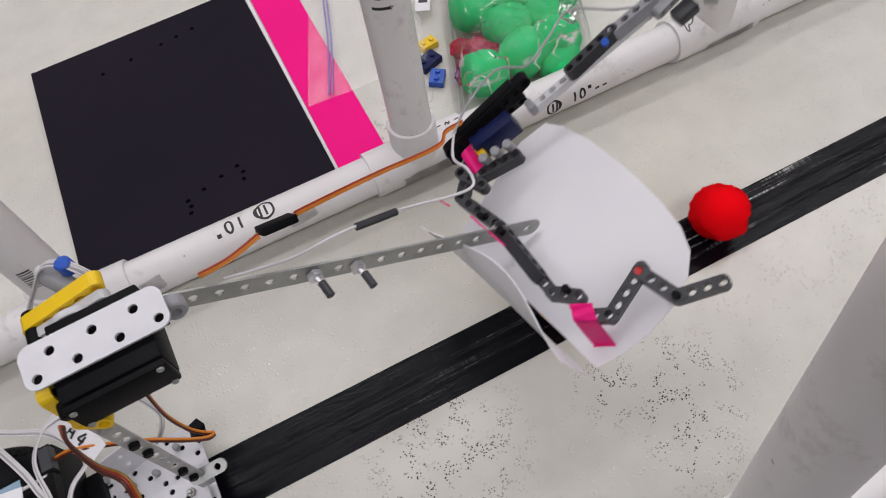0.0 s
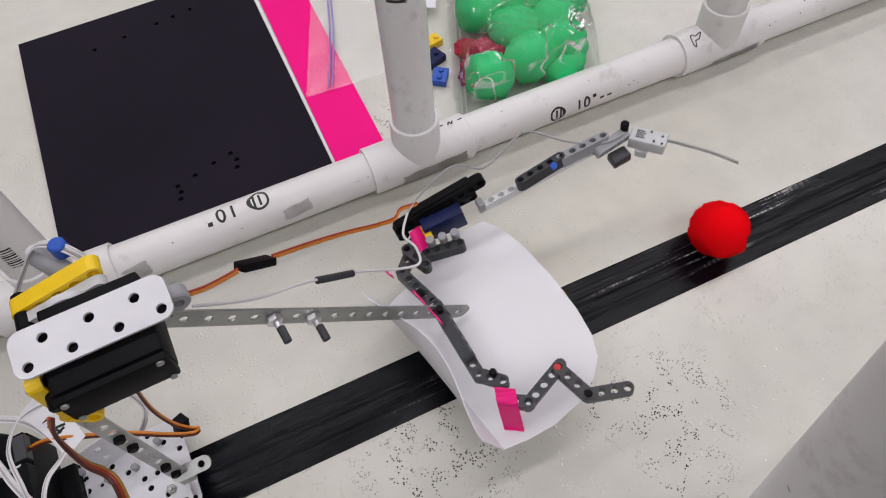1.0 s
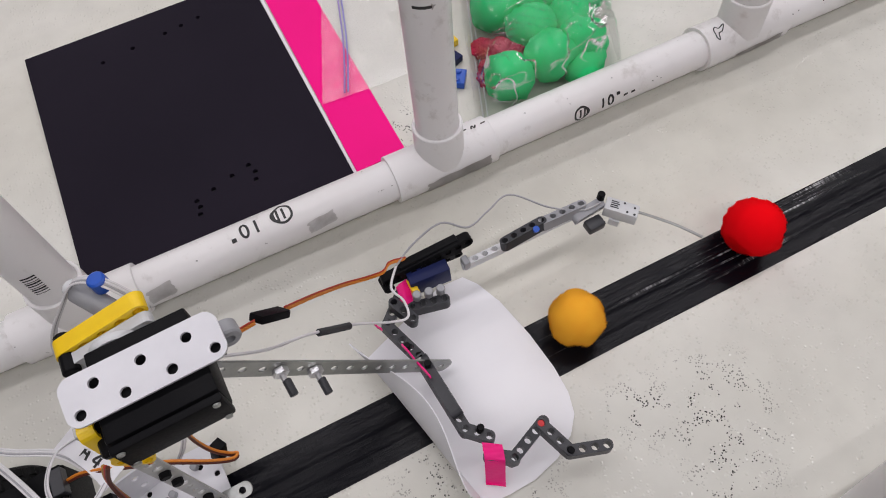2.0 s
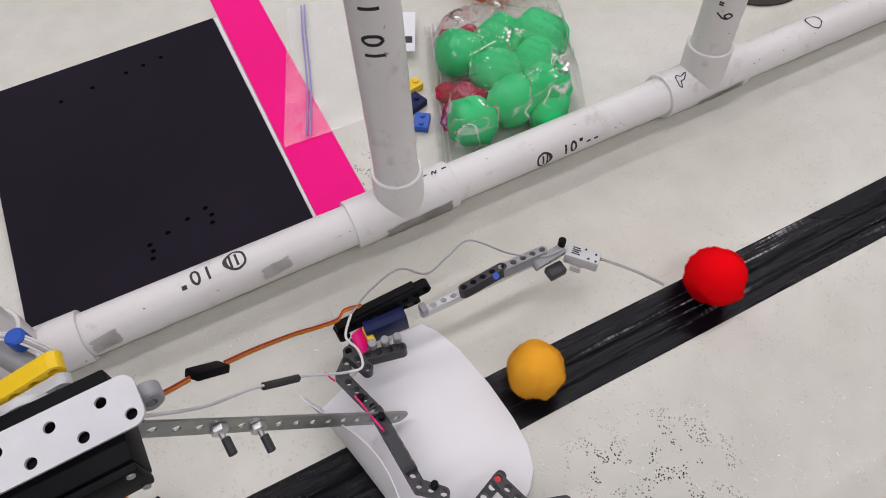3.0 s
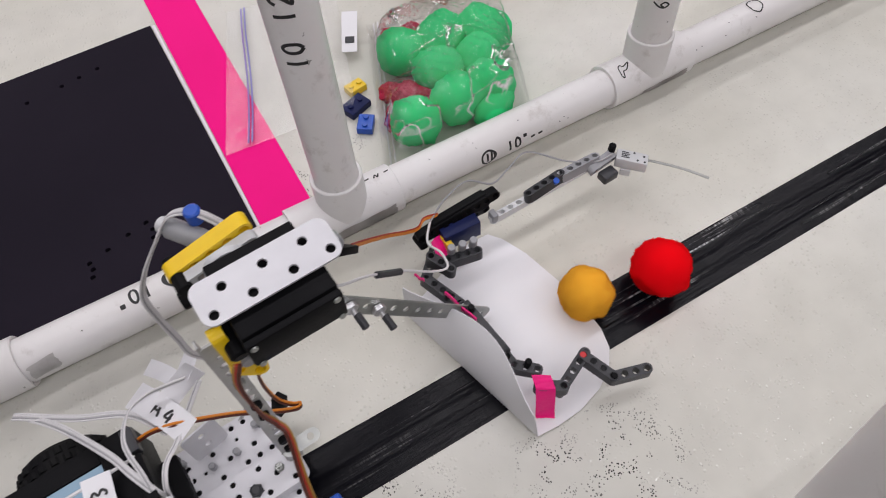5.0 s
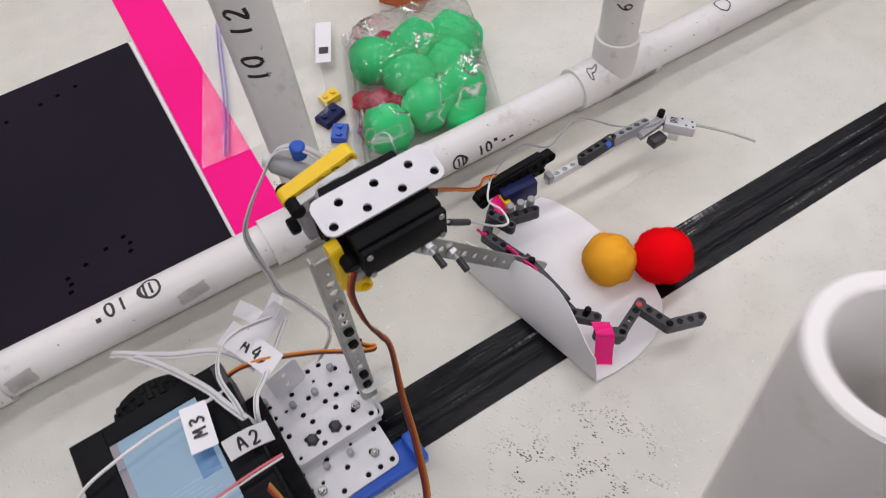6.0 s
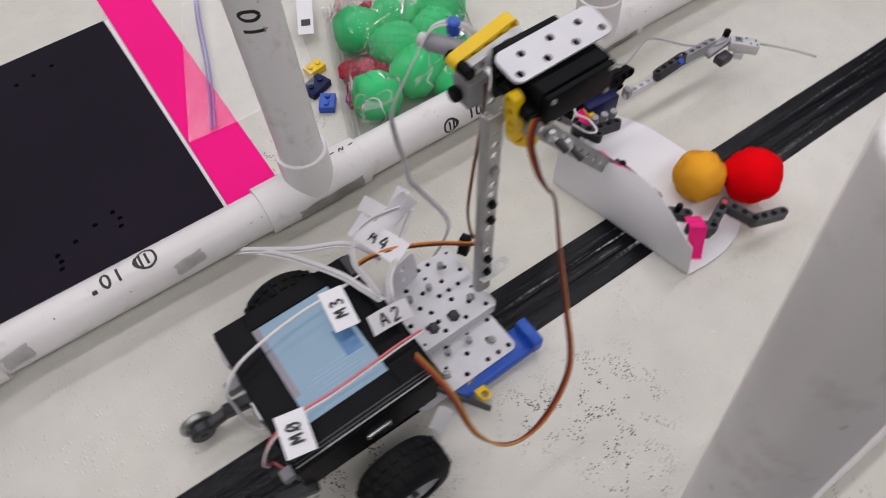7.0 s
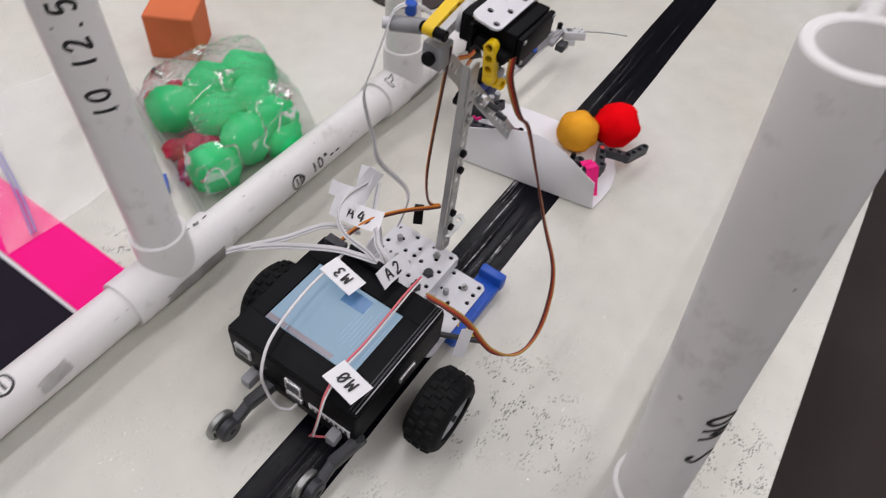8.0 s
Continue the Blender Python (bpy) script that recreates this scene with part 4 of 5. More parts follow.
part("bracket_wall", holed(rounded(-0.012, 0.0, 0.012, 0.030, 0.004), [(0, 0.010, 0.0022), (0, 0.022, 0.0022)], 0.0014, basis((0.100, 0.036, 0.020), (1, 0.2, 0), (0, -1, 0.1))), METAL_WHITE, robot)

# motor with a yellow hub under the plate
part("motor", box((0.080, -0.0545, 0.0015), (0.1500, -0.0330, 0.0118), 0.003, None, 3), BLUE, robot, "blue plastic motor body", True)
part("motor_tab", box((0.1445, -0.0560, 0.0060), (0.1530, -0.0340, 0.0205), 0.002, None, 3), BLUE, robot, "", True)
part("motor_tab", beam((0.0968, -0.0490, 0.0085), (0.0985, -0.0590, 0.0065), (0, 0.1, 1), 0.0080, 0.0060), YELLOW, robot, "yellow plastic tab with holes", True)
part("grey_axle", rod((0.072, -0.040, 0.022), (0.095, -0.070, 0.010), 0.0022, 12), GREY_DARK, robot)


# wheels
def road_wheel(y0, y1, x, r, face):
    w = (y1 - y0)
    bm = bmesh.new()
    seg, cols = 144, [0, 0.06, 0.14, 0.15, 0.34, 0.35, 0.41, 0.42, 0.58, 0.59, 0.65, 0.66, 0.85, 0.86, 0.94, 1.0]
    knob = {3: 0, 4: 0, 7: 1, 8: 1, 11: 0, 12: 0}
    rings = []
    for k in range(seg):
        a = 2 * math.pi * k / seg
        ring = []
        for c, v in enumerate(cols):
            rr = r * (1 - 0.15 * abs(2 * v - 1) ** 5)
            if c in knob and (k + 3 * knob[c]) % 6 < 3:
                rr += 0.0014
            ring.append(bm.verts.new((x + rr * math.cos(a), y0 + w * v, r + rr * math.sin(a))))
        for v in (1.0, 0.0):
            ring.append(bm.verts.new((x + r * 0.62 * math.cos(a), y0 + w * v, r + r * 0.62 * math.sin(a))))
        rings.append(ring)
    for k in range(seg):
        p, q = rings[k], rings[(k + 1) % seg]
        for c in range(len(p)):
            d = (c + 1) % len(p)
            bm.faces.new((p[c], p[d], q[d], q[c]))
    wheel = part("wheel", bm, RUBBER, robot, "black knobbly rubber tyre", True)
    yo = y0 + 0.004 if face < 0 else y1 - 0.004
    part("rim", lathe([(0, 0), (r * 0.20, 0), (r * 0.24, -0.001), (r * 0.5, 0.003), (r * 0.58, -0.002), (r * 0.63, -0.002), (r * 0.63, 0.006), (0, 0.006)], 40, basis((x, yo, r), (1, 0, 0), (0, -face, 0))), GREY, wheel, "grey wheel rim", True)
    part("axle", rod((x, min(y0, 0.0) if face < 0 else y0, r), (x, y1, r), 0.0024, 12), GREY_DARK, wheel)
    return wheel


road_wheel(-0.0905, -0.0640, 0.0220, 0.0280, -1)
road_wheel(0.0530, 0.0790, 0.0220, 0.0280, 1)

# rear casters
for cx, cy in ((-0.0660, 0.0290), (-0.0640, -0.0420)):
    bend = Vector((cx + 0.020, cy + 0.001, 0.0170))
    arm_bm = rod((cx, cy - 0.0030, 0.0117), (cx, cy + 0.0050, 0.0117), 0.0085, 24, 0.0015)
    add(arm_bm, box((-0.002, -0.0034, -0.0040), (0.0215, 0.0034, 0.0040), 0.0014, basis((cx, cy + 0.001, 0.0120), bend - Vector((cx, cy + 0.001, 0.0120)), (0, 0, 1))))
    add(arm_bm, box((-0.002, -0.0040, -0.0045), (0.0240, 0.0040, 0.0045), 0.0014, basis(bend, (0.020, -0.006, 0.0075), (0, 0, 1))))
    caster = part("caster", arm_bm, GREY_DARK, robot, "dark grey bent caster arm", True)
    part("caster_wheel", lathe([(0, -0.002), (0.005, -0.002), (0.0065, -0.001), (0.0085, -0.0024), (0.0108, -0.0020), (0.0115, 0), (0.0108, 0.0020), (0.0085, 0.0024), (0.0065, 0.001), (0.005, 0.002), (0, 0.002)], 32, basis((cx - 0.001, cy + 0.0075, 0.0117), (1, 0, 0), (0, 1, 0))), STEEL, caster, "grey caster wheel", True)
    part("caster_pin", rod((cx, cy - 0.0040, 0.0117), (cx, cy + 0.0105, 0.0117), 0.0022, 12), GREY_DARK, caster)
    part("caster_block", box((cx + 0.026, cy + 0.0060, 0.0190), (cx + 0.040, cy + 0.0140, 0.0290), 0.0015), GREY, caster, "", True)
part("skid", rod((-0.026, -0.048, 0.030), (-0.026, -0.048, 0.022), 0.0032, 14, 0.0006), GREY_DARK, robot)

# mast: a folded steel channel full of holes
MX, MY = 0.1420, 0.0037
mast = bmesh.new()
hz = [0.012 + 0.0085 * k for k in range(19)]
big = lambda k: 0.0026 if k % 4 in (0, 1) else 0.0015
add(mast, holed(rounded(0, -0.0046, 0.178, 0.0046, 0.002), [(z, 0, big(k)) for k, z in enumerate(hz)], 0.0012, basis((MX, MY - 0.0052, 0.024), (0, 0, 1), (0, -1, 0))))
add(mast, holed(rounded(0, -0.0024, 0.178, 0.0024, 0.001), [], 0.0012, basis((MX - 0.0046, MY - 0.0026, 0.024), (0, 0, 1), (-1, 0, 0))))
mast_ob = part("mast", mast, MAST_STEEL, robot, "upright steel channel with holes")
for z, dx, mat in ((0.052, 0.0, PLASTIC_BLACK), (0.068, 0.0, PLASTIC_BLACK), (0.1136, 0.0, PLASTIC_BLACK), (0.1295, 0.0, PLASTIC_BLACK), (0.160, 0.0, STEEL)):
    part("bolt", rod((MX + dx, MY - 0.0095, z), (MX + dx, MY - 0.0055, z), 0.0029, 12, 0.0006), mat, mast_ob)
part("steel_tab", holed(rounded(-0.003, -0.0045, 0.022, 0.0045, 0.0044), [(0.016, 0, 0.0022)], 0.0013, basis((0.140, -0.002, 0.0440), (1, -0.05, 0.1), (0, -0.4, 1))), STEEL, mast_ob)

# lift servo: body, flanges, lid, screws, bracket
servo = part("servo", box((0.1535, -0.0200, 0.2040), (0.1955, 0.0120, 0.2235), 0.0012), PLASTIC_BLACK, robot, "black servo motor with its shaft to the side", True)
part("servo_lid", box((0.1535, -0.0240, 0.2050), (0.1955, -0.0204, 0.2225), 0.0010), PLASTIC_BLACK, servo, "", True)
part("servo_flange", holed(rounded(0.1465, 0.2035, 0.2025, 0.2230, 0.0015), [(0.1490, 0.2085, 0.002), (0.1490, 0.2180, 0.002), (0.2000, 0.2085, 0.002), (0.2000, 0.2180, 0.002)], 0.0025, Matrix(((1, 0, 0, 0), (0, 0, 1, 0.0060), (0, 1, 0, 0), (0, 0, 0, 1)))), PLASTIC_BLACK, servo)
part("servo_cap", box((0.1545, 0.0122, 0.2040), (0.1945, 0.0190, 0.2225), 0.0010), PLASTIC_BLACK, servo, "", True)
for x, z in ((0.1565, 0.2200), (0.1925, 0.2205), (0.1565, 0.2060), (0.1925, 0.2060)):
    part("screw", lathe([(0, 0), (0.0016, 0), (0.0014, 0.0007), (0, 0.0009)], 12, along((x, -0.0241, z), (x, -0.0341, z))), STEEL, servo)
part("gear_case", rod((0.1505, 0.0040, 0.2130), (0.1505, -0.0180, 0.2080), 0.0042, 16, 0.001), PLASTIC_BLACK, servo)
bracket_m = basis((0.1752, -0.0014, 0.2275), (1, 0, 0.012), (0, -0.16, 1))
bracket = holed(rounded(-0.0300, -0.0098, 0.0300, 0.0098, 0.005), [(-0.0175, 0.0035, 0.0021), (0.0, 0.0035, 0.0021), (0.0175, 0.0035, 0.0021), (-0.0085, -0.0052, 0.0021), (0.0090, -0.0052, 0.0021), (0.0255, -0.0052, 0.0021), (-0.0250, -0.0055, 0.0021)], 0.0014, bracket_m)
part("servo_bracket", bracket, METAL_WHITE, servo, "white metal bracket with round holes")
part("backing", box((0.1470, -0.0095, 0.2243), (0.2030, 0.0070, 0.2258), 0), PLASTIC_BLACK, servo)

# horn side of the lift servo
horn = part("horn", lathe([(0, 0), (0.0095, 0), (0.0100, 0.001), (0.0100, 0.003), (0.004, 0.0035), (0.004, 0.005), (0, 0.005)], 32, along((0.1640, 0.0192, 0.2130), (0.1640, 0.0300, 0.2130))), GREY_LIGHT, robot, "white servo horn", True)
part("horn_beam", beam((0.1440, 0.0335, 0.2085), (0.1770, 0.0335, 0.2165), (0, 1, 0)), YELLOW, horn, "yellow construction beam")
part("horn_beam", beam((0.1450, 0.0265, 0.2070), (0.1770, 0.0265, 0.2130), (0, 1, 0), 0.0074, 0.0050), GREY_LIGHT, horn, "pale grey construction beam")
part("horn_bolt", rod((0.1444, 0.0215, 0.2085), (0.1444, 0.0400, 0.2085), 0.0036, 14, 0.0006), PLASTIC_BLACK, horn)
part("gear_block", box((0.1450, 0.0240, 0.1800), (0.1600, 0.0390, 0.1980), 0.002), GREY, horn, "", True)
part("horn_bolt", rod((0.1440, 0.0310, 0.1900), (0.1390, 0.0310, 0.1900), 0.0045, 12, 0.0008), PLASTIC_BLACK, horn)
part("horn_pin", rod((0.1625, 0.0605, 0.1990), (0.1625, 0.0605, 0.2075), 0.0040, 16, 0.0008), BLUE, horn, "blue plastic pin", True)
part("pin_block", rod((0.1500, 0.0680, 0.1950), (0.1660, 0.0430, 0.1950), 0.0052, 18, 0.0010), GREY, horn, "grey plastic connector barrel", True)
part("pin_collar", rod((0.1475, 0.0720, 0.1950), (0.1503, 0.0676, 0.1950), 0.0040, 16, 0.0006), GREY_LIGHT, horn, "", True)
part("clip", beam((0.1468, -0.0080, 0.2150), (0.1475, -0.0105, 0.1930), (1, 0, 0), 0.0076, 0.0060), YELLOW, robot, "yellow plastic clip on the mast")
part("clip", beam((0.1475, -0.0110, 0.1925), (0.1545, -0.0130, 0.1870), (0, 1, 0)), YELLOW, robot, "yellow plastic clip on the mast")
part("clip_pin", rod((0.1520, -0.0160, 0.1965), (0.1520, -0.0060, 0.1965), 0.0034, 14, 0.0005), GREY, robot)

# ---- swinging arm: a holed steel strip that carries the scoop ----
A0, A1 = Vector((0.1600, 0.0260, 0.1790)), Vector((0.3030, 0.0165, 0.0110))
length = (A1 - A0).length
sm = basis(A0, A1 - A0, (0, -1, 0.0)) @ Matrix.Translation((0, 0, -0.0007))
arm = part("arm", holed(rounded(-0.006, -0.0064, length + 0.004, 0.0064, 0.006), [(0.003 + 0.0125 * k, 0, 0.0024) for k in range(int(length / 0.0125) + 1)], 0.0013, sm), STEEL, robot, "grey steel strip arm with round holes")
for f in (0.345, 0.455):
    p = A0 + (A1 - A0) * f
    bolt = lathe([(0, 0), (0.0044, 0), (0.0044, 0.0034), (0, 0.0034)], 6, along(p + Vector((0, -0.0009, 0)), p + Vector((0, -0.02, 0))))
    add(bolt, rod(p + Vector((0, -0.003, 0)), p + Vector((0.001, -0.0145, -0.003)), 0.0016, 10))
    part("bolt", bolt, METAL, arm, "steel bolt and nut")
    part("bolt_tip", rod(p + Vector((0.001, -0.007, -0.0015)), p + Vector((0.0014, -0.0165, -0.0036)), 0.0024, 10, 0.0004), GREY_DARK, arm)

# paper scoop: floor sheet and standing back wall
floor_out = [(0.2815, -0.0752), (0.2980, -0.0775), (0.3170, -0.0778), (0.3380, -0.0735), (0.3540, -0.0650), (0.3640, -0.0545), (0.3690, -0.0400), (0.3705, -0.0200), (0.3690, 0.0100), (0.3640, 0.0430), (0.3570, 0.0640), (0.3500, 0.0745), (0.3300, 0.0760), (0.2590, 0.0520)]
part("scoop_sheet", sheet(floor_out, 0.0007, Matrix.Translation((0, 0, 0.0017))), PAPER, arm, "white card scoop floor")


def scoop_wall(u, v):
    foot = Vector((0.2815, -0.0752, 0.0015)).lerp(Vector((0.2585, 0.0530, 0.0015)), u)
    bow = math.sin(math.pi * u)
    h = 0.031 + 0.010 * u ** 0.7 + 0.009 * bow
    return foot + Vector((0.0165 * bow ** 1.5 * v ** 2.6 - 0.002 * v * (1 - u), 0.006 * v * (1 - u), h * v))


wall = part("scoop_wall", slab(scoop_wall, 28, 8, 0.0007), PAPER, arm, "white card scoop back wall", True)
bm = slab(lambda u, v: Vector((0.2950, -0.0460, 0.0326)).lerp(Vector((0.3055, -0.0535, 0.0326)), u) + Vector((-0.0060 * v - 0.0020 * max(0, v - 0.35), -0.0170 * v - 0.0030 * max(0, v - 0.35), -0.0290 * max(0, min(1, (v - 0.52) / 0.42)) + 0.0007 * math.sin(v * 19 + u * 3))), 8, 22, 0.0003)
part("tape_strip", bm, PINK_TAPE, arm, "neon pink tape strip", True)
for (p, q, w) in (((0.2800, 0.0330, 0.0420), (0.2860, 0.0040, 0.0405), 0.004), ((0.2700, 0.0560, 0.0440), (0.2730, 0.0480, 0.0440), 0.003)):
    bm = slab(lambda u, v: Vector(p).lerp(Vector(q), u) + Vector((0.0004, 0, w * (v - 0.5) + 0.001 * math.sin(u * 9))), 10, 3, 0.0009)
    part("tape_strip", bm, PINK_TAPE, arm, "neon pink tape strip", True)

# grey construction beams round the scoop
LZ = 0.0265
chain = [(0.2985, 0.0735), (0.2790, 0.0560), (0.2885, 0.0225), (0.2905, -0.0330), (0.2990, -0.0420), (0.2955, -0.0545), (0.3075, -0.0630), (0.3352, -0.0530), (0.3420, -0.0765), (0.3662, -0.0855)]
for k, (p, q) in enumerate(zip(chain[:-1], chain[1:])):
    if k == 4:
        continue
    z0 = LZ if k < 6 else 0.0215
    n = max(1, round((Vector(q) - Vector(p)).length / 0.008))
    d = (Vector(q) - Vector(p)).normalized()
    part("beam", beam((*p, z0 + (0.0005 if k % 2 else 0)), (p[0] + d.x * 0.008 * n, p[1] + d.y * 0.008 * n, z0 + (0.0005 if k % 2 else 0)), (0.15, 0, 1)), GREY_DARK, arm, "dark grey construction beam with holes")
part("beam", beam((0.2900, 0.0650, 0.0350), (0.2960, 0.0480, 0.0350), (0.15, 0, 1)), GREY_DARK, arm, "dark grey construction beam with holes")
part("beam", beam((0.2890, 0.0190, 0.0330), (0.2905, -0.0210, 0.0330), (1, 0, 0.2)), GREY_DARK, arm, "dark grey construction beam with holes")
for x, y, z in ((0.2985, -0.0380, 0.0310), (0.2890, 0.0140, 0.0370), (0.2835, 0.0340, 0.0310), (0.3420, -0.0765, 0.0225)):
    part("axle_pin", rod((x, y, z - 0.004), (x + 0.0005, y, z + 0.0045), 0.0024, 10, 0.0004), PLASTIC_BLACK, arm)
part("axle_pin", rod((0.3352, -0.0530, 0.0200), (0.3352, -0.0530, 0.0262), 0.0024, 12, 0.0004), RED_PLASTIC, arm, "red axle pin")
part("nut", lathe([(0, 0), (0.0035, 0), (0.0035, 0.003), (0, 0.003)], 6, along((0.2860, 0.0210, 0.0330), (0.2860, 0.0110, 0.0350))), STEEL, arm)

# small servo with its beams
part("small_servo", box((-0.0100, -0.0055, -0.0100), (0.0200, 0.0055, 0.0085), 0.0008, basis((0.3170, 0.0740, 0.0330), (1, -0.12, 0.05), (0, 0, 1))), BLUE_DARK, arm, "navy blue micro servo", True)
part("servo_beam", beam((0.2935, 0.0830, 0.0390), (0.3560, 0.0790, 0.0480), (0, 1, -0.3)), PLASTIC_BLACK, arm, "black construction beam")
part("servo_beam", beam((0.2985, 0.0860, 0.0320), (0.3480, 0.0800, 0.0360), (0, 1, 0.1)), PLASTIC_BLACK, arm, "black construction beam")
part("servo_plate", box((0.0, -0.004, -0.006), (0.046, 0.004, 0.006), 0.001, basis((0.3050, 0.0835, 0.0400), (1, -0.06, 0.12), (0, 0.4, 1))), PLASTIC_BLACK, arm, "", True)
part("beam", beam((0.3010, 0.0590, 0.0270), (0.3235, 0.0530, 0.0270), (0, 0.2, 1)), GREY_DARK, arm, "dark grey construction beam with holes")
for k in range(3):
    part("peg", rod((0.3070 + 0.0085 * k, 0.0640 - 0.002 * k, 0.0270), (0.3070 + 0.0085 * k, 0.0630 - 0.002 * k, 0.0380), 0.0031, 14, 0.0006), GREY, arm)
part("knob", rod((0.2930, 0.0890, 0.0330), (0.2930, 0.0770, 0.0330), 0.0042, 14, 0.0007), PLASTIC_BLACK, arm)
bm = slab(lambda u, v: Vector((0.2950 + 0.0095 * u + 0.002 * v, 0.0610 + 0.003 * u + 0.014 * v, 0.0300 + 0.0075 * v + 0.001 * math.sin(5 * u))), 4, 6, 0.0006)
part("tape_strip", bm, PINK_TAPE, arm, "neon pink tape scrap")
part("tab", box((0.3055, 0.0640, 0.0280), (0.3105, 0.0770, 0.0365), 0.0006), YELLOW, arm, "yellow plastic tab")

# feeler beam with a bump switch
part("feeler_beam", beam((0.3500, 0.0690, 0.0310), (0.4460, 0.0660, 0.0310), (0, 0.3, 1), 0.0064, 0.0050), CLEAR_BEAM, arm, "pale milky construction beam")
part("feeler_clip", box((0.3475, 0.0655, 0.0290), (0.3525, 0.0735, 0.0385), 0.0012), GREY, arm, "", True)
part("feeler_beam", beam((0.3815, 0.0665, 0.0375), (0.4135, 0.0680, 0.0375), (0, 0.3, 1)), GREY_DARK, arm, "dark grey construction beam with holes")
part("feeler_beam", beam((0.4150, 0.0672, 0.0370), (0.4470, 0.0655, 0.0370), (0, 0.3, 1)), GREY, arm, "grey construction beam")
part("axle_pin", rod((0.4060, 0.0660, 0.0370), (0.4060, 0.0640, 0.0418), 0.0025, 10), BLUE, arm, "blue axle pin")
part("switch_arm", beam((0.4400, 0.0610, 0.0340), (0.4610, 0.0620, 0.0350), (0, 1, 0.2)), GREY, arm, "", True)
part("switch_axle", rod((0.4625, 0.0640, 0.0270), (0.4630, 0.0640, 0.0450), 0.0029, 12, 0.0006), PLASTIC_BLACK, arm)
part("switch_block", box((0.4440, 0.0470, 0.0240), (0.4580, 0.0570, 0.0320), 0.0015), GREY_DARK, arm, "", True)
sw = part("bump_switch", box((-0.002, -0.0065, -0.0045), (0.0230, 0.0065, 0.0045), 0.0010, basis((0.4660, 0.0580, 0.0330), (0.016, -0.020, 0), (0, 0.25, 1))), GREY_LIGHT, arm, "white bump switch", True)
swm = basis((0.4660, 0.0580, 0.0330), (0.016, -0.020, 0), (0, 0.25, 1)) @ Matrix.Translation((0, 0, 0.0046))
for k in range(4):
    part("printed_bar", box((0.002, -0.0035 + 0.002 * k, 0), (0.0085 - 0.001 * (k % 2), -0.0025 + 0.002 * k, 0.0002), 0, swm), GREY_DARK, sw)
for x, y in ((0.0115, 0.004), (0.0150, -0.004), (0.0195, 0.002), (0.0205, -0.0045)):
    part("rivet", rod(swm @ Vector((x, y, 0)), swm @ Vector((x, y, 0.0004)), 0.0009, 8), GREY_DARK, sw)
part("switch_foot", box((0.004, -0.0075, -0.0105), (0.0120, -0.0010, -0.0047), 0.0005, swm @ Matrix.Translation((0, 0, -0.0046))), GREY_LIGHT, sw)
part("whisker", wire([(0.4800, 0.0430, 0.0355), (0.4870, 0.0330, 0.0365), (0.4980, 0.0180, 0.0362), (0.5080, 0.0010, 0.0355)], 0.0010, 6), STEEL, sw, "steel feeler whisker", True)

# cables on the arm
ribbon_cable(arm, [(0.2260, 0.0420, 0.1420), (0.2420, 0.0560, 0.1150), (0.2620, 0.0700, 0.0850), (0.2800, 0.0800, 0.0600), (0.2930, 0.0850, 0.0480), (0.3000, 0.0880, 0.0500), (0.3120, 0.0880, 0.0455)], (0.3, 0.6, 0.7), (WIRE_ORANGE, WIRE_ORANGE, WIRE_RED), 0.00055)
part("plug", box((-0.0100, -0.0046, -0.0022), (0.0100, 0.0046, 0.0022), 0.0006, basis((0.2185, 0.0380, 0.1500), (0.030, 0.010, -0.033), (0.3, 0.6, 1))), PLASTIC_BLACK, arm, "black cable plug", True)
ribbon_cable(arm, [(0.1800, 0.0300, 0.1700), (0.1950, 0.0300, 0.1640), (0.2110, 0.0345, 0.1570)], (0.3, 0.6, 0.7), (WIRE_ORANGE, WIRE_ORANGE, WIRE_RED), 0.00055)
part("wire", wire([(0.1850, 0.0270, 0.1600), (0.2080, 0.0300, 0.1330), (0.2300, 0.0380, 0.1100), (0.2560, 0.0450, 0.0800), (0.2800, 0.0470, 0.0520), (0.2930, 0.0480, 0.0440), (0.2960, 0.0600, 0.0440), (0.2930, 0.0730, 0.0440), (0.3030, 0.0850, 0.0470)], 0.0009, 7), WIRE_WHITE, arm, "white two-core cable", True)
part("wire_wrap", wire([(0.2360, 0.0395, 0.1030), (0.2460, 0.0420, 0.0915), (0.2540, 0.0440, 0.0825)], 0.0024, 8), GREY_DARK, arm, "dark tape round the cable", True)
part("wire", wire([(0.3030, 0.0850, 0.0470), (0.3220, 0.0950, 0.0470), (0.3480, 0.1020, 0.0440), (0.3640, 0.0900, 0.0420), (0.3850, 0.0960, 0.0400), (0.4050, 0.0990, 0.0420), (0.4250, 0.0760, 0.0400), (0.4450, 0.0620, 0.0390), (0.4600, 0.0600, 0.0400)], 0.0008, 6), WIRE_GREY, arm, "grey feeler cable", True)

# ---- cables and paper flags on the robot ----
ribbon_cable(robot, [(0.1480, -0.0225, 0.2130), (0.1440, -0.0250, 0.2020), (0.1450, -0.0320, 0.1850), (0.1485, -0.0360, 0.1745), (0.1500, -0.0420, 0.1690), (0.1450, -0.0560, 0.1450), (0.1400, -0.0740, 0.1100), (0.1300, -0.0940, 0.0800), (0.1060, -0.1040, 0.0560), (0.0830, -0.1020, 0.0450), (0.0700, -0.0860, 0.0480), (0.0690, -0.0640, 0.0640), (0.0670, -0.0480, 0.0700), (0.0640, -0.0330, 0.0740)], (0.6, -0.6, 0.5), (WIRE_OCHRE, WIRE_RED, WIRE_BROWN), 0.00085, 230.0)
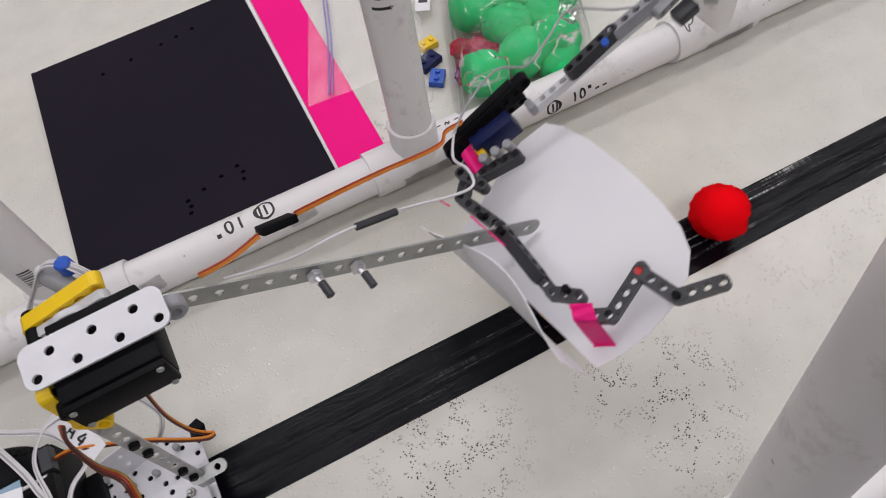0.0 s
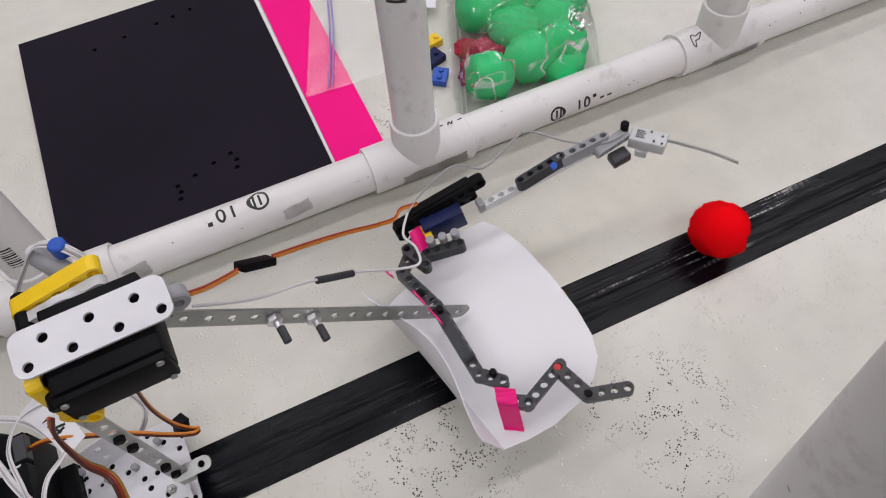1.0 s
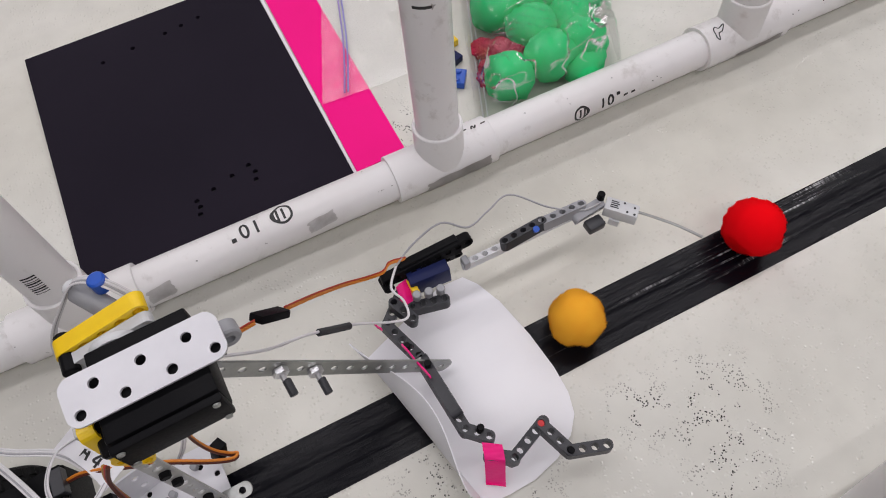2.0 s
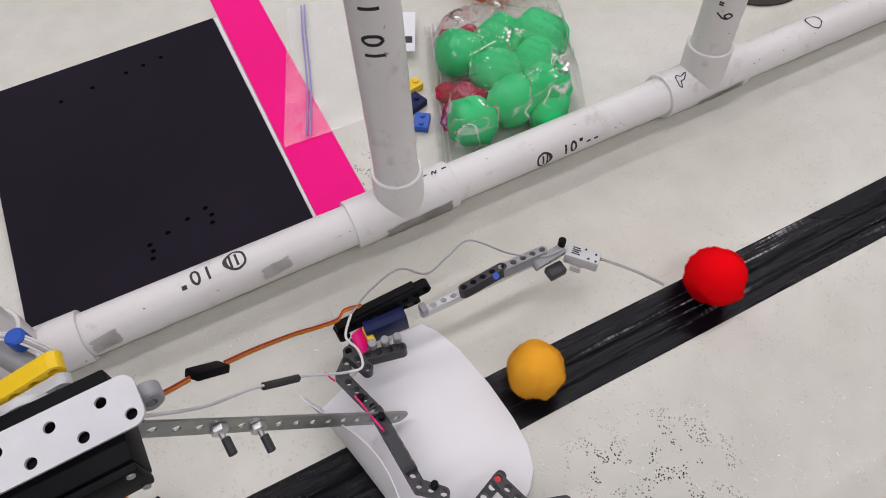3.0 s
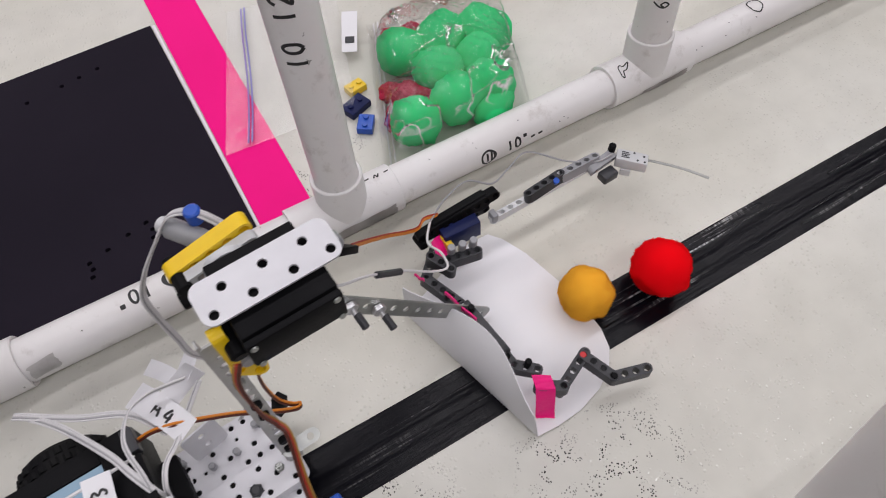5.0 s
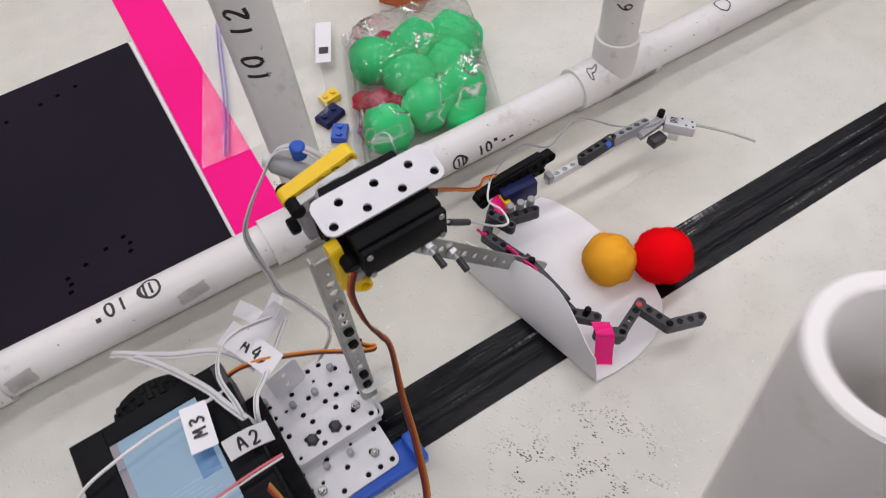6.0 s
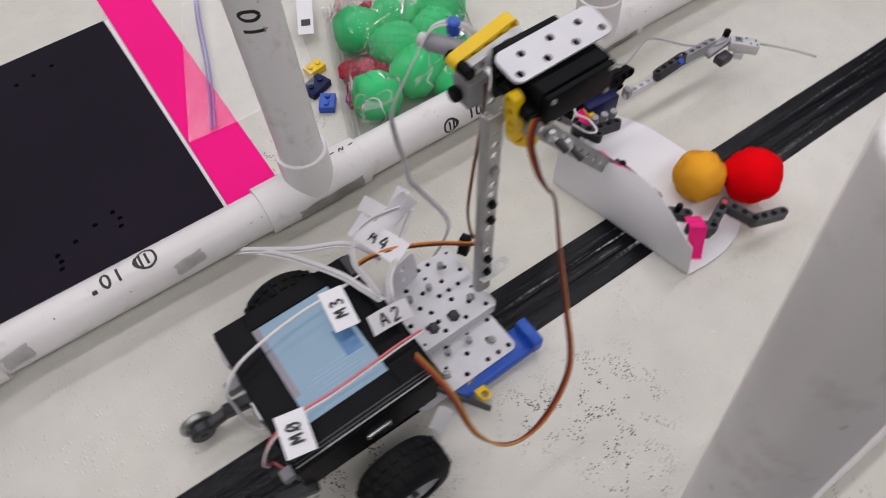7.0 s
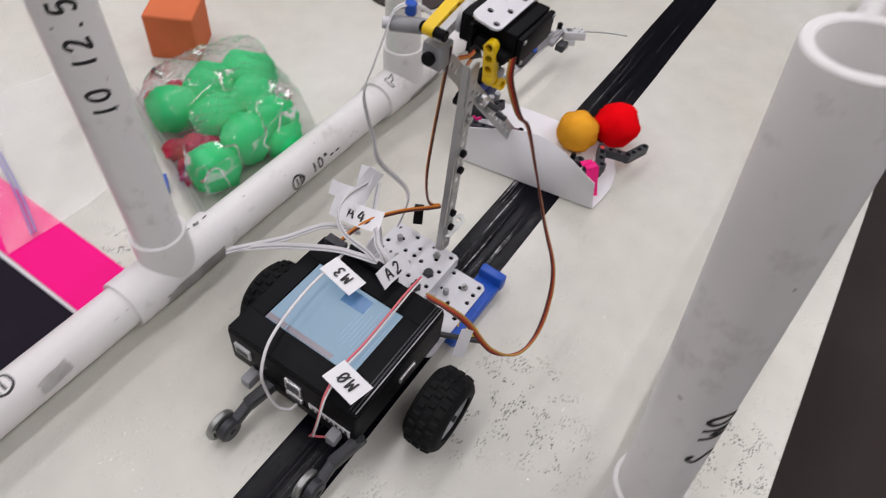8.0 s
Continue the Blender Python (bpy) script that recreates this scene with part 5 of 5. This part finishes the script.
ribbon_cable(robot, [(0.1560, 0.0240, 0.1950), (0.1570, 0.0270, 0.1600), (0.1520, 0.0270, 0.1200), (0.1480, 0.0260, 0.0850), (0.1500, 0.0240, 0.0580), (0.1560, 0.0210, 0.0470), (0.1605, 0.0190, 0.0450), (0.1570, 0.0165, 0.0480), (0.1450, 0.0200, 0.0540), (0.1250, 0.0290, 0.0620), (0.0996, 0.0374, 0.0700), (0.0820, 0.0450, 0.0660), (0.0710, 0.0475, 0.0610)], (0.3, 0.6, 0.7), (WIRE_BROWN, WIRE_ORANGE), 0.0009)
part("plug", box((-0.0075, -0.0038, -0.0038), (0.0075, 0.0038, 0.0038), 0.0006, pose(0.1490, 0.0300, 0.0360, 0, -70, 30)), PLASTIC_BLACK, robot, "black cable plug", True)
part("pivot_nut", lathe([(0.0022, 0), (0.0052, 0), (0.0052, 0.0060), (0.0045, 0.0068), (0.0022, 0.0068), (0.0022, 0)], 20, along((0.2040, 0.0080, 0.2130), (0.2060, -0.0100, 0.2150))), GREY, robot, "grey round pivot nut", True)
part("wire", wire([(0.0740, -0.0211, 0.0740), (0.0560, -0.0215, 0.0760), (0.0317, -0.0218, 0.0740), (0.0080, -0.0219, 0.0725), (-0.0140, -0.0220, 0.0745), (-0.0330, -0.0250, 0.0720), (-0.0430, -0.0270, 0.0560), (-0.0440, -0.0220, 0.0300), (-0.0420, -0.0180, 0.0180), (-0.0370, -0.0300, 0.0230), (-0.0330, -0.0380, 0.0300)], 0.0008, 7, (0.004, 0.002, -0.006)), WIRE_PINK, robot, "faded red and white motor wire", True)
part("wire", wire([(0.0740, -0.0225, 0.0735), (0.0560, -0.0230, 0.0750), (0.0317, -0.0233, 0.0730), (0.0080, -0.0234, 0.0718), (-0.0140, -0.0235, 0.0738), (-0.0335, -0.0262, 0.0715), (-0.0445, -0.0282, 0.0560), (-0.0450, -0.0232, 0.0300)], 0.0007, 7, (0.004, 0.002, -0.006)), WIRE_WHITE, robot, "", True)
part("wire", wire([(0.0640, 0.0340, 0.0740), (0.0420, 0.0325, 0.0760), (0.0176, 0.0320, 0.0770), (-0.0080, 0.0290, 0.0770), (-0.0290, 0.0240, 0.0760), (-0.0420, 0.0190, 0.0640), (-0.0430, 0.0170, 0.0450), (-0.0430, 0.0100, 0.0300), (-0.0380, 0.0030, 0.0250), (-0.0330, 0.0000, 0.0300)], 0.0011, 7, (0.004, 0.002, -0.006)), WIRE_WHITE, robot, "white motor cable", True)
STRANDS = (WIRE_WHITE, WIRE_GREY, WIRE_WHITE, WIRE_WHITE)
ribbon_cable(robot, [(0.1721, 0.0500, 0.1990), (0.1637, 0.0590, 0.2060), (0.1530, 0.0660, 0.2040), (0.1420, 0.0650, 0.1930), (0.1301, 0.0640, 0.1780), (0.1220, 0.0660, 0.1580), (0.1214, 0.0629, 0.1400), (0.1230, 0.0580, 0.1200), (0.1237, 0.0557, 0.1050), (0.1300, 0.0535, 0.0900), (0.1396, 0.0396, 0.0700), (0.1361, 0.0333, 0.0600), (0.1250, 0.0330, 0.0420)], (0.8, 0.6, 0.2), STRANDS, 0.00055, 40.0)
ribbon_cable(robot, [(0.0720, 0.0070, 0.0600), (0.0700, 0.0110, 0.0680), (0.0633, 0.0264, 0.0720), (0.0565, 0.0436, 0.0720), (0.0389, 0.0750, 0.0680), (0.0230, 0.0960, 0.0640), (0.0150, 0.1025, 0.0630), (0.0200, 0.0985, 0.0650), (0.0467, 0.0785, 0.0660), (0.0739, 0.0615, 0.0680), (0.0874, 0.0414, 0.0620)], (0.75, 0.55, 0.25), (WIRE_WHITE, WIRE_GREY, WIRE_WHITE, WIRE_WHITE), 0.00065)
ribbon_cable(robot, [(0.0710, 0.0090, 0.0600), (0.0690, 0.0130, 0.0680), (0.0689, 0.0217, 0.0740), (0.0680, 0.0405, 0.0800), (0.0769, 0.0533, 0.0850), (0.0894, 0.0561, 0.0880), (0.1018, 0.0549, 0.0880), (0.1120, 0.0540, 0.0860)], (0.8, 0.1, 0.5), (WIRE_WHITE, WIRE_GREY, WIRE_WHITE), 0.00065)
ribbon_cable(robot, [(0.0740, 0.0060, 0.0600), (0.0760, 0.0110, 0.0680), (0.0811, 0.0209, 0.0700), (0.0900, 0.0290, 0.0690), (0.0980, 0.0380, 0.0680), (0.1100, 0.0450, 0.0770), (0.1184, 0.0485, 0.0850)], (0.6, -0.5, 0.5), (WIRE_WHITE, WIRE_GREY, WIRE_WHITE, WIRE_WHITE), 0.00065)


def flag(m, w, h, text, size, name_label, curl=0.0, struck=False):
    bm = slab(lambda u, v: Vector(((u - 0.5) * w, (v - 0.5) * h, curl * (2 * u - 1) ** 2)), 8, 4, 0.0003)
    ob = part("paper_flag", bm, PAPER, robot, name_label, curl > 0)
    ob.matrix_basis = m
    if text:
        t = handwriting(text, on_sheet(Matrix.Translation((-size * 0.40 * len(text), -size / 2, 0.0004))), size, 0.0015, 0.95)
        part("pen_mark", t, INK, ob)
    if struck:
        part("pen_mark", handwriting("/", on_sheet(Matrix.Translation((size * 0.05, -size * 0.6, 0.0005))), size * 1.2, 0.0012), INK, ob)
    return ob


flag(pose(0.0442, 0.0225, 0.0710, 4, -4, 82), 0.0290, 0.0160, "M3", 0.0080, "white paper flag with pen letters")
flag(pose(-0.0165, -0.0305, 0.0725, 4, 4, 79), 0.0270, 0.0175, "M0", 0.0080, "white paper flag with pen letters", 0.0, True)
flag(pose(0.0660, -0.0030, 0.0755, 48, 0, -6), 0.0270, 0.0135, "A2", 0.0085, "white paper flag with pen letters", 0.002)
flag(basis((0.0920, 0.0490, 0.0725), (0.40, -0.85, -0.30), (-0.25, -0.35, 1)), 0.0380, 0.0170, "A4", 0.0085, "crumpled white paper flag with pen letters", 0.004)
flag(basis((0.1090, 0.0560, 0.0800), (0.75, 0.05, 0.50), (-0.3, -0.7, 0.6)), 0.0340, 0.0130, "", 0.007, "crumpled white paper flag", 0.006)
flag(basis((0.1040, 0.0670, 0.0740), (0.40, -0.75, -0.20), (-0.5, -0.1, 0.9)), 0.0260, 0.0110, "", 0.007, "crumpled white paper flag", 0.005)
flag(basis((0.1180, 0.0590, 0.0860), (0.20, -0.90, 0.10), (-0.6, -0.2, 0.7)), 0.0110, 0.0140, "", 0.007, "crumpled white paper flag", 0.003)
flag(pose(0.0560, -0.0690, 0.0600, 70, 10, -60), 0.0080, 0.0240, "", 0.007, "narrow white paper flag", 0.001)


# ---- movement ----
def motions():
    rows = ROBOT_ROWS
    walk(robot, [(t, pose(x, y, 0, 0, 0, a)) for t, x, y, a in rows])
    swing = ((0, 27.0), (0.25, 20.5), (0.5, 16.6), (0.75, 13.4), (1.0, 10.5), (1.1, 8.8), (1.2, 7.0), (1.3, 4.2), (1.45, 1.3), (1.7, 0.2), (2.3, 0.0), (8.0, 0.0))
    axis = Vector((math.sin(radians(3.4)), math.cos(radians(3.4)), 0))
    pivot = Matrix.Translation((0.1456, 0, 0.2555))
    walk(arm, [(t, pivot @ Matrix.Rotation(-radians(a), 4, axis) @ pivot.inverted()) for t, a in swing])
    hinge = basis((0.2870, -0.0720, 0.0325), (-0.0285, 0.1250, 0.0080), (0, 0, 1))
    foot = basis((0.2815, -0.0752, 0.0015), (-0.0230, 0.1282, 0), (0, 0, 1))
    walk(wall, [(t, hinge @ Matrix.Rotation(radians(a), 4, "X") @ hinge.inverted() @ foot @ Matrix.Rotation(radians(f), 4, "X") @ foot.inverted()) for t, a, f in ((0, 13.0, -12.0), (0.5, 3.0, -12.0), (1.0, 0.0, -12.0), (3.3, 0.0, -12.0), (3.6, 0.0, -8.0), (4.0, 0.0, 0.0), (8.0, 0.0, 0.0))])
    walk(red_pom, [(t, pose(x, y, 0.0235, 0, 0, r)) for t, x, y, r in ((0, 0.176, -0.0185, 0), (5.2, 0.177, -0.0175, 0), (5.5, 0.181, -0.0175, 4), (5.8, 0.194, -0.019, 10), (6.0, 0.203, -0.0235, 15), (6.5, 0.243, -0.034, 28), (7.0, 0.285, -0.0455, 36), (7.5, 0.339, -0.049, 40), (8.0, 0.377, -0.0495, 42))])
    walk(orange_pom, [(t, pose(x, y, 0.0215, 0, 0, r)) for t, x, y, r in ((0, 0.0330, -0.0180, 30), (0.5, 0.0310, -0.0180, 26), (1.0, 0.0215, -0.0180, 8), (1.2, 0.0205, -0.018, 4), (1.7, 0.0205, -0.018, 4), (2.3, 0.0205, -0.018, 0), (2.9, 0.0205, -0.018, 0), (3.3, 0.023, -0.0175, 0), (3.5, 0.030, -0.0175, 3), (4.0, 0.058, -0.0135, 8), (4.5, 0.088, -0.009, 12), (5.8, 0.158, -0.002, 20), (6.0, 0.168, -0.003, 20), (6.5, 0.210, -0.0115, 20), (7.0, 0.253, -0.0205, 20), (7.5, 0.306, -0.0225, 20), (8.0, 0.345, -0.0225, 20))])


motions()
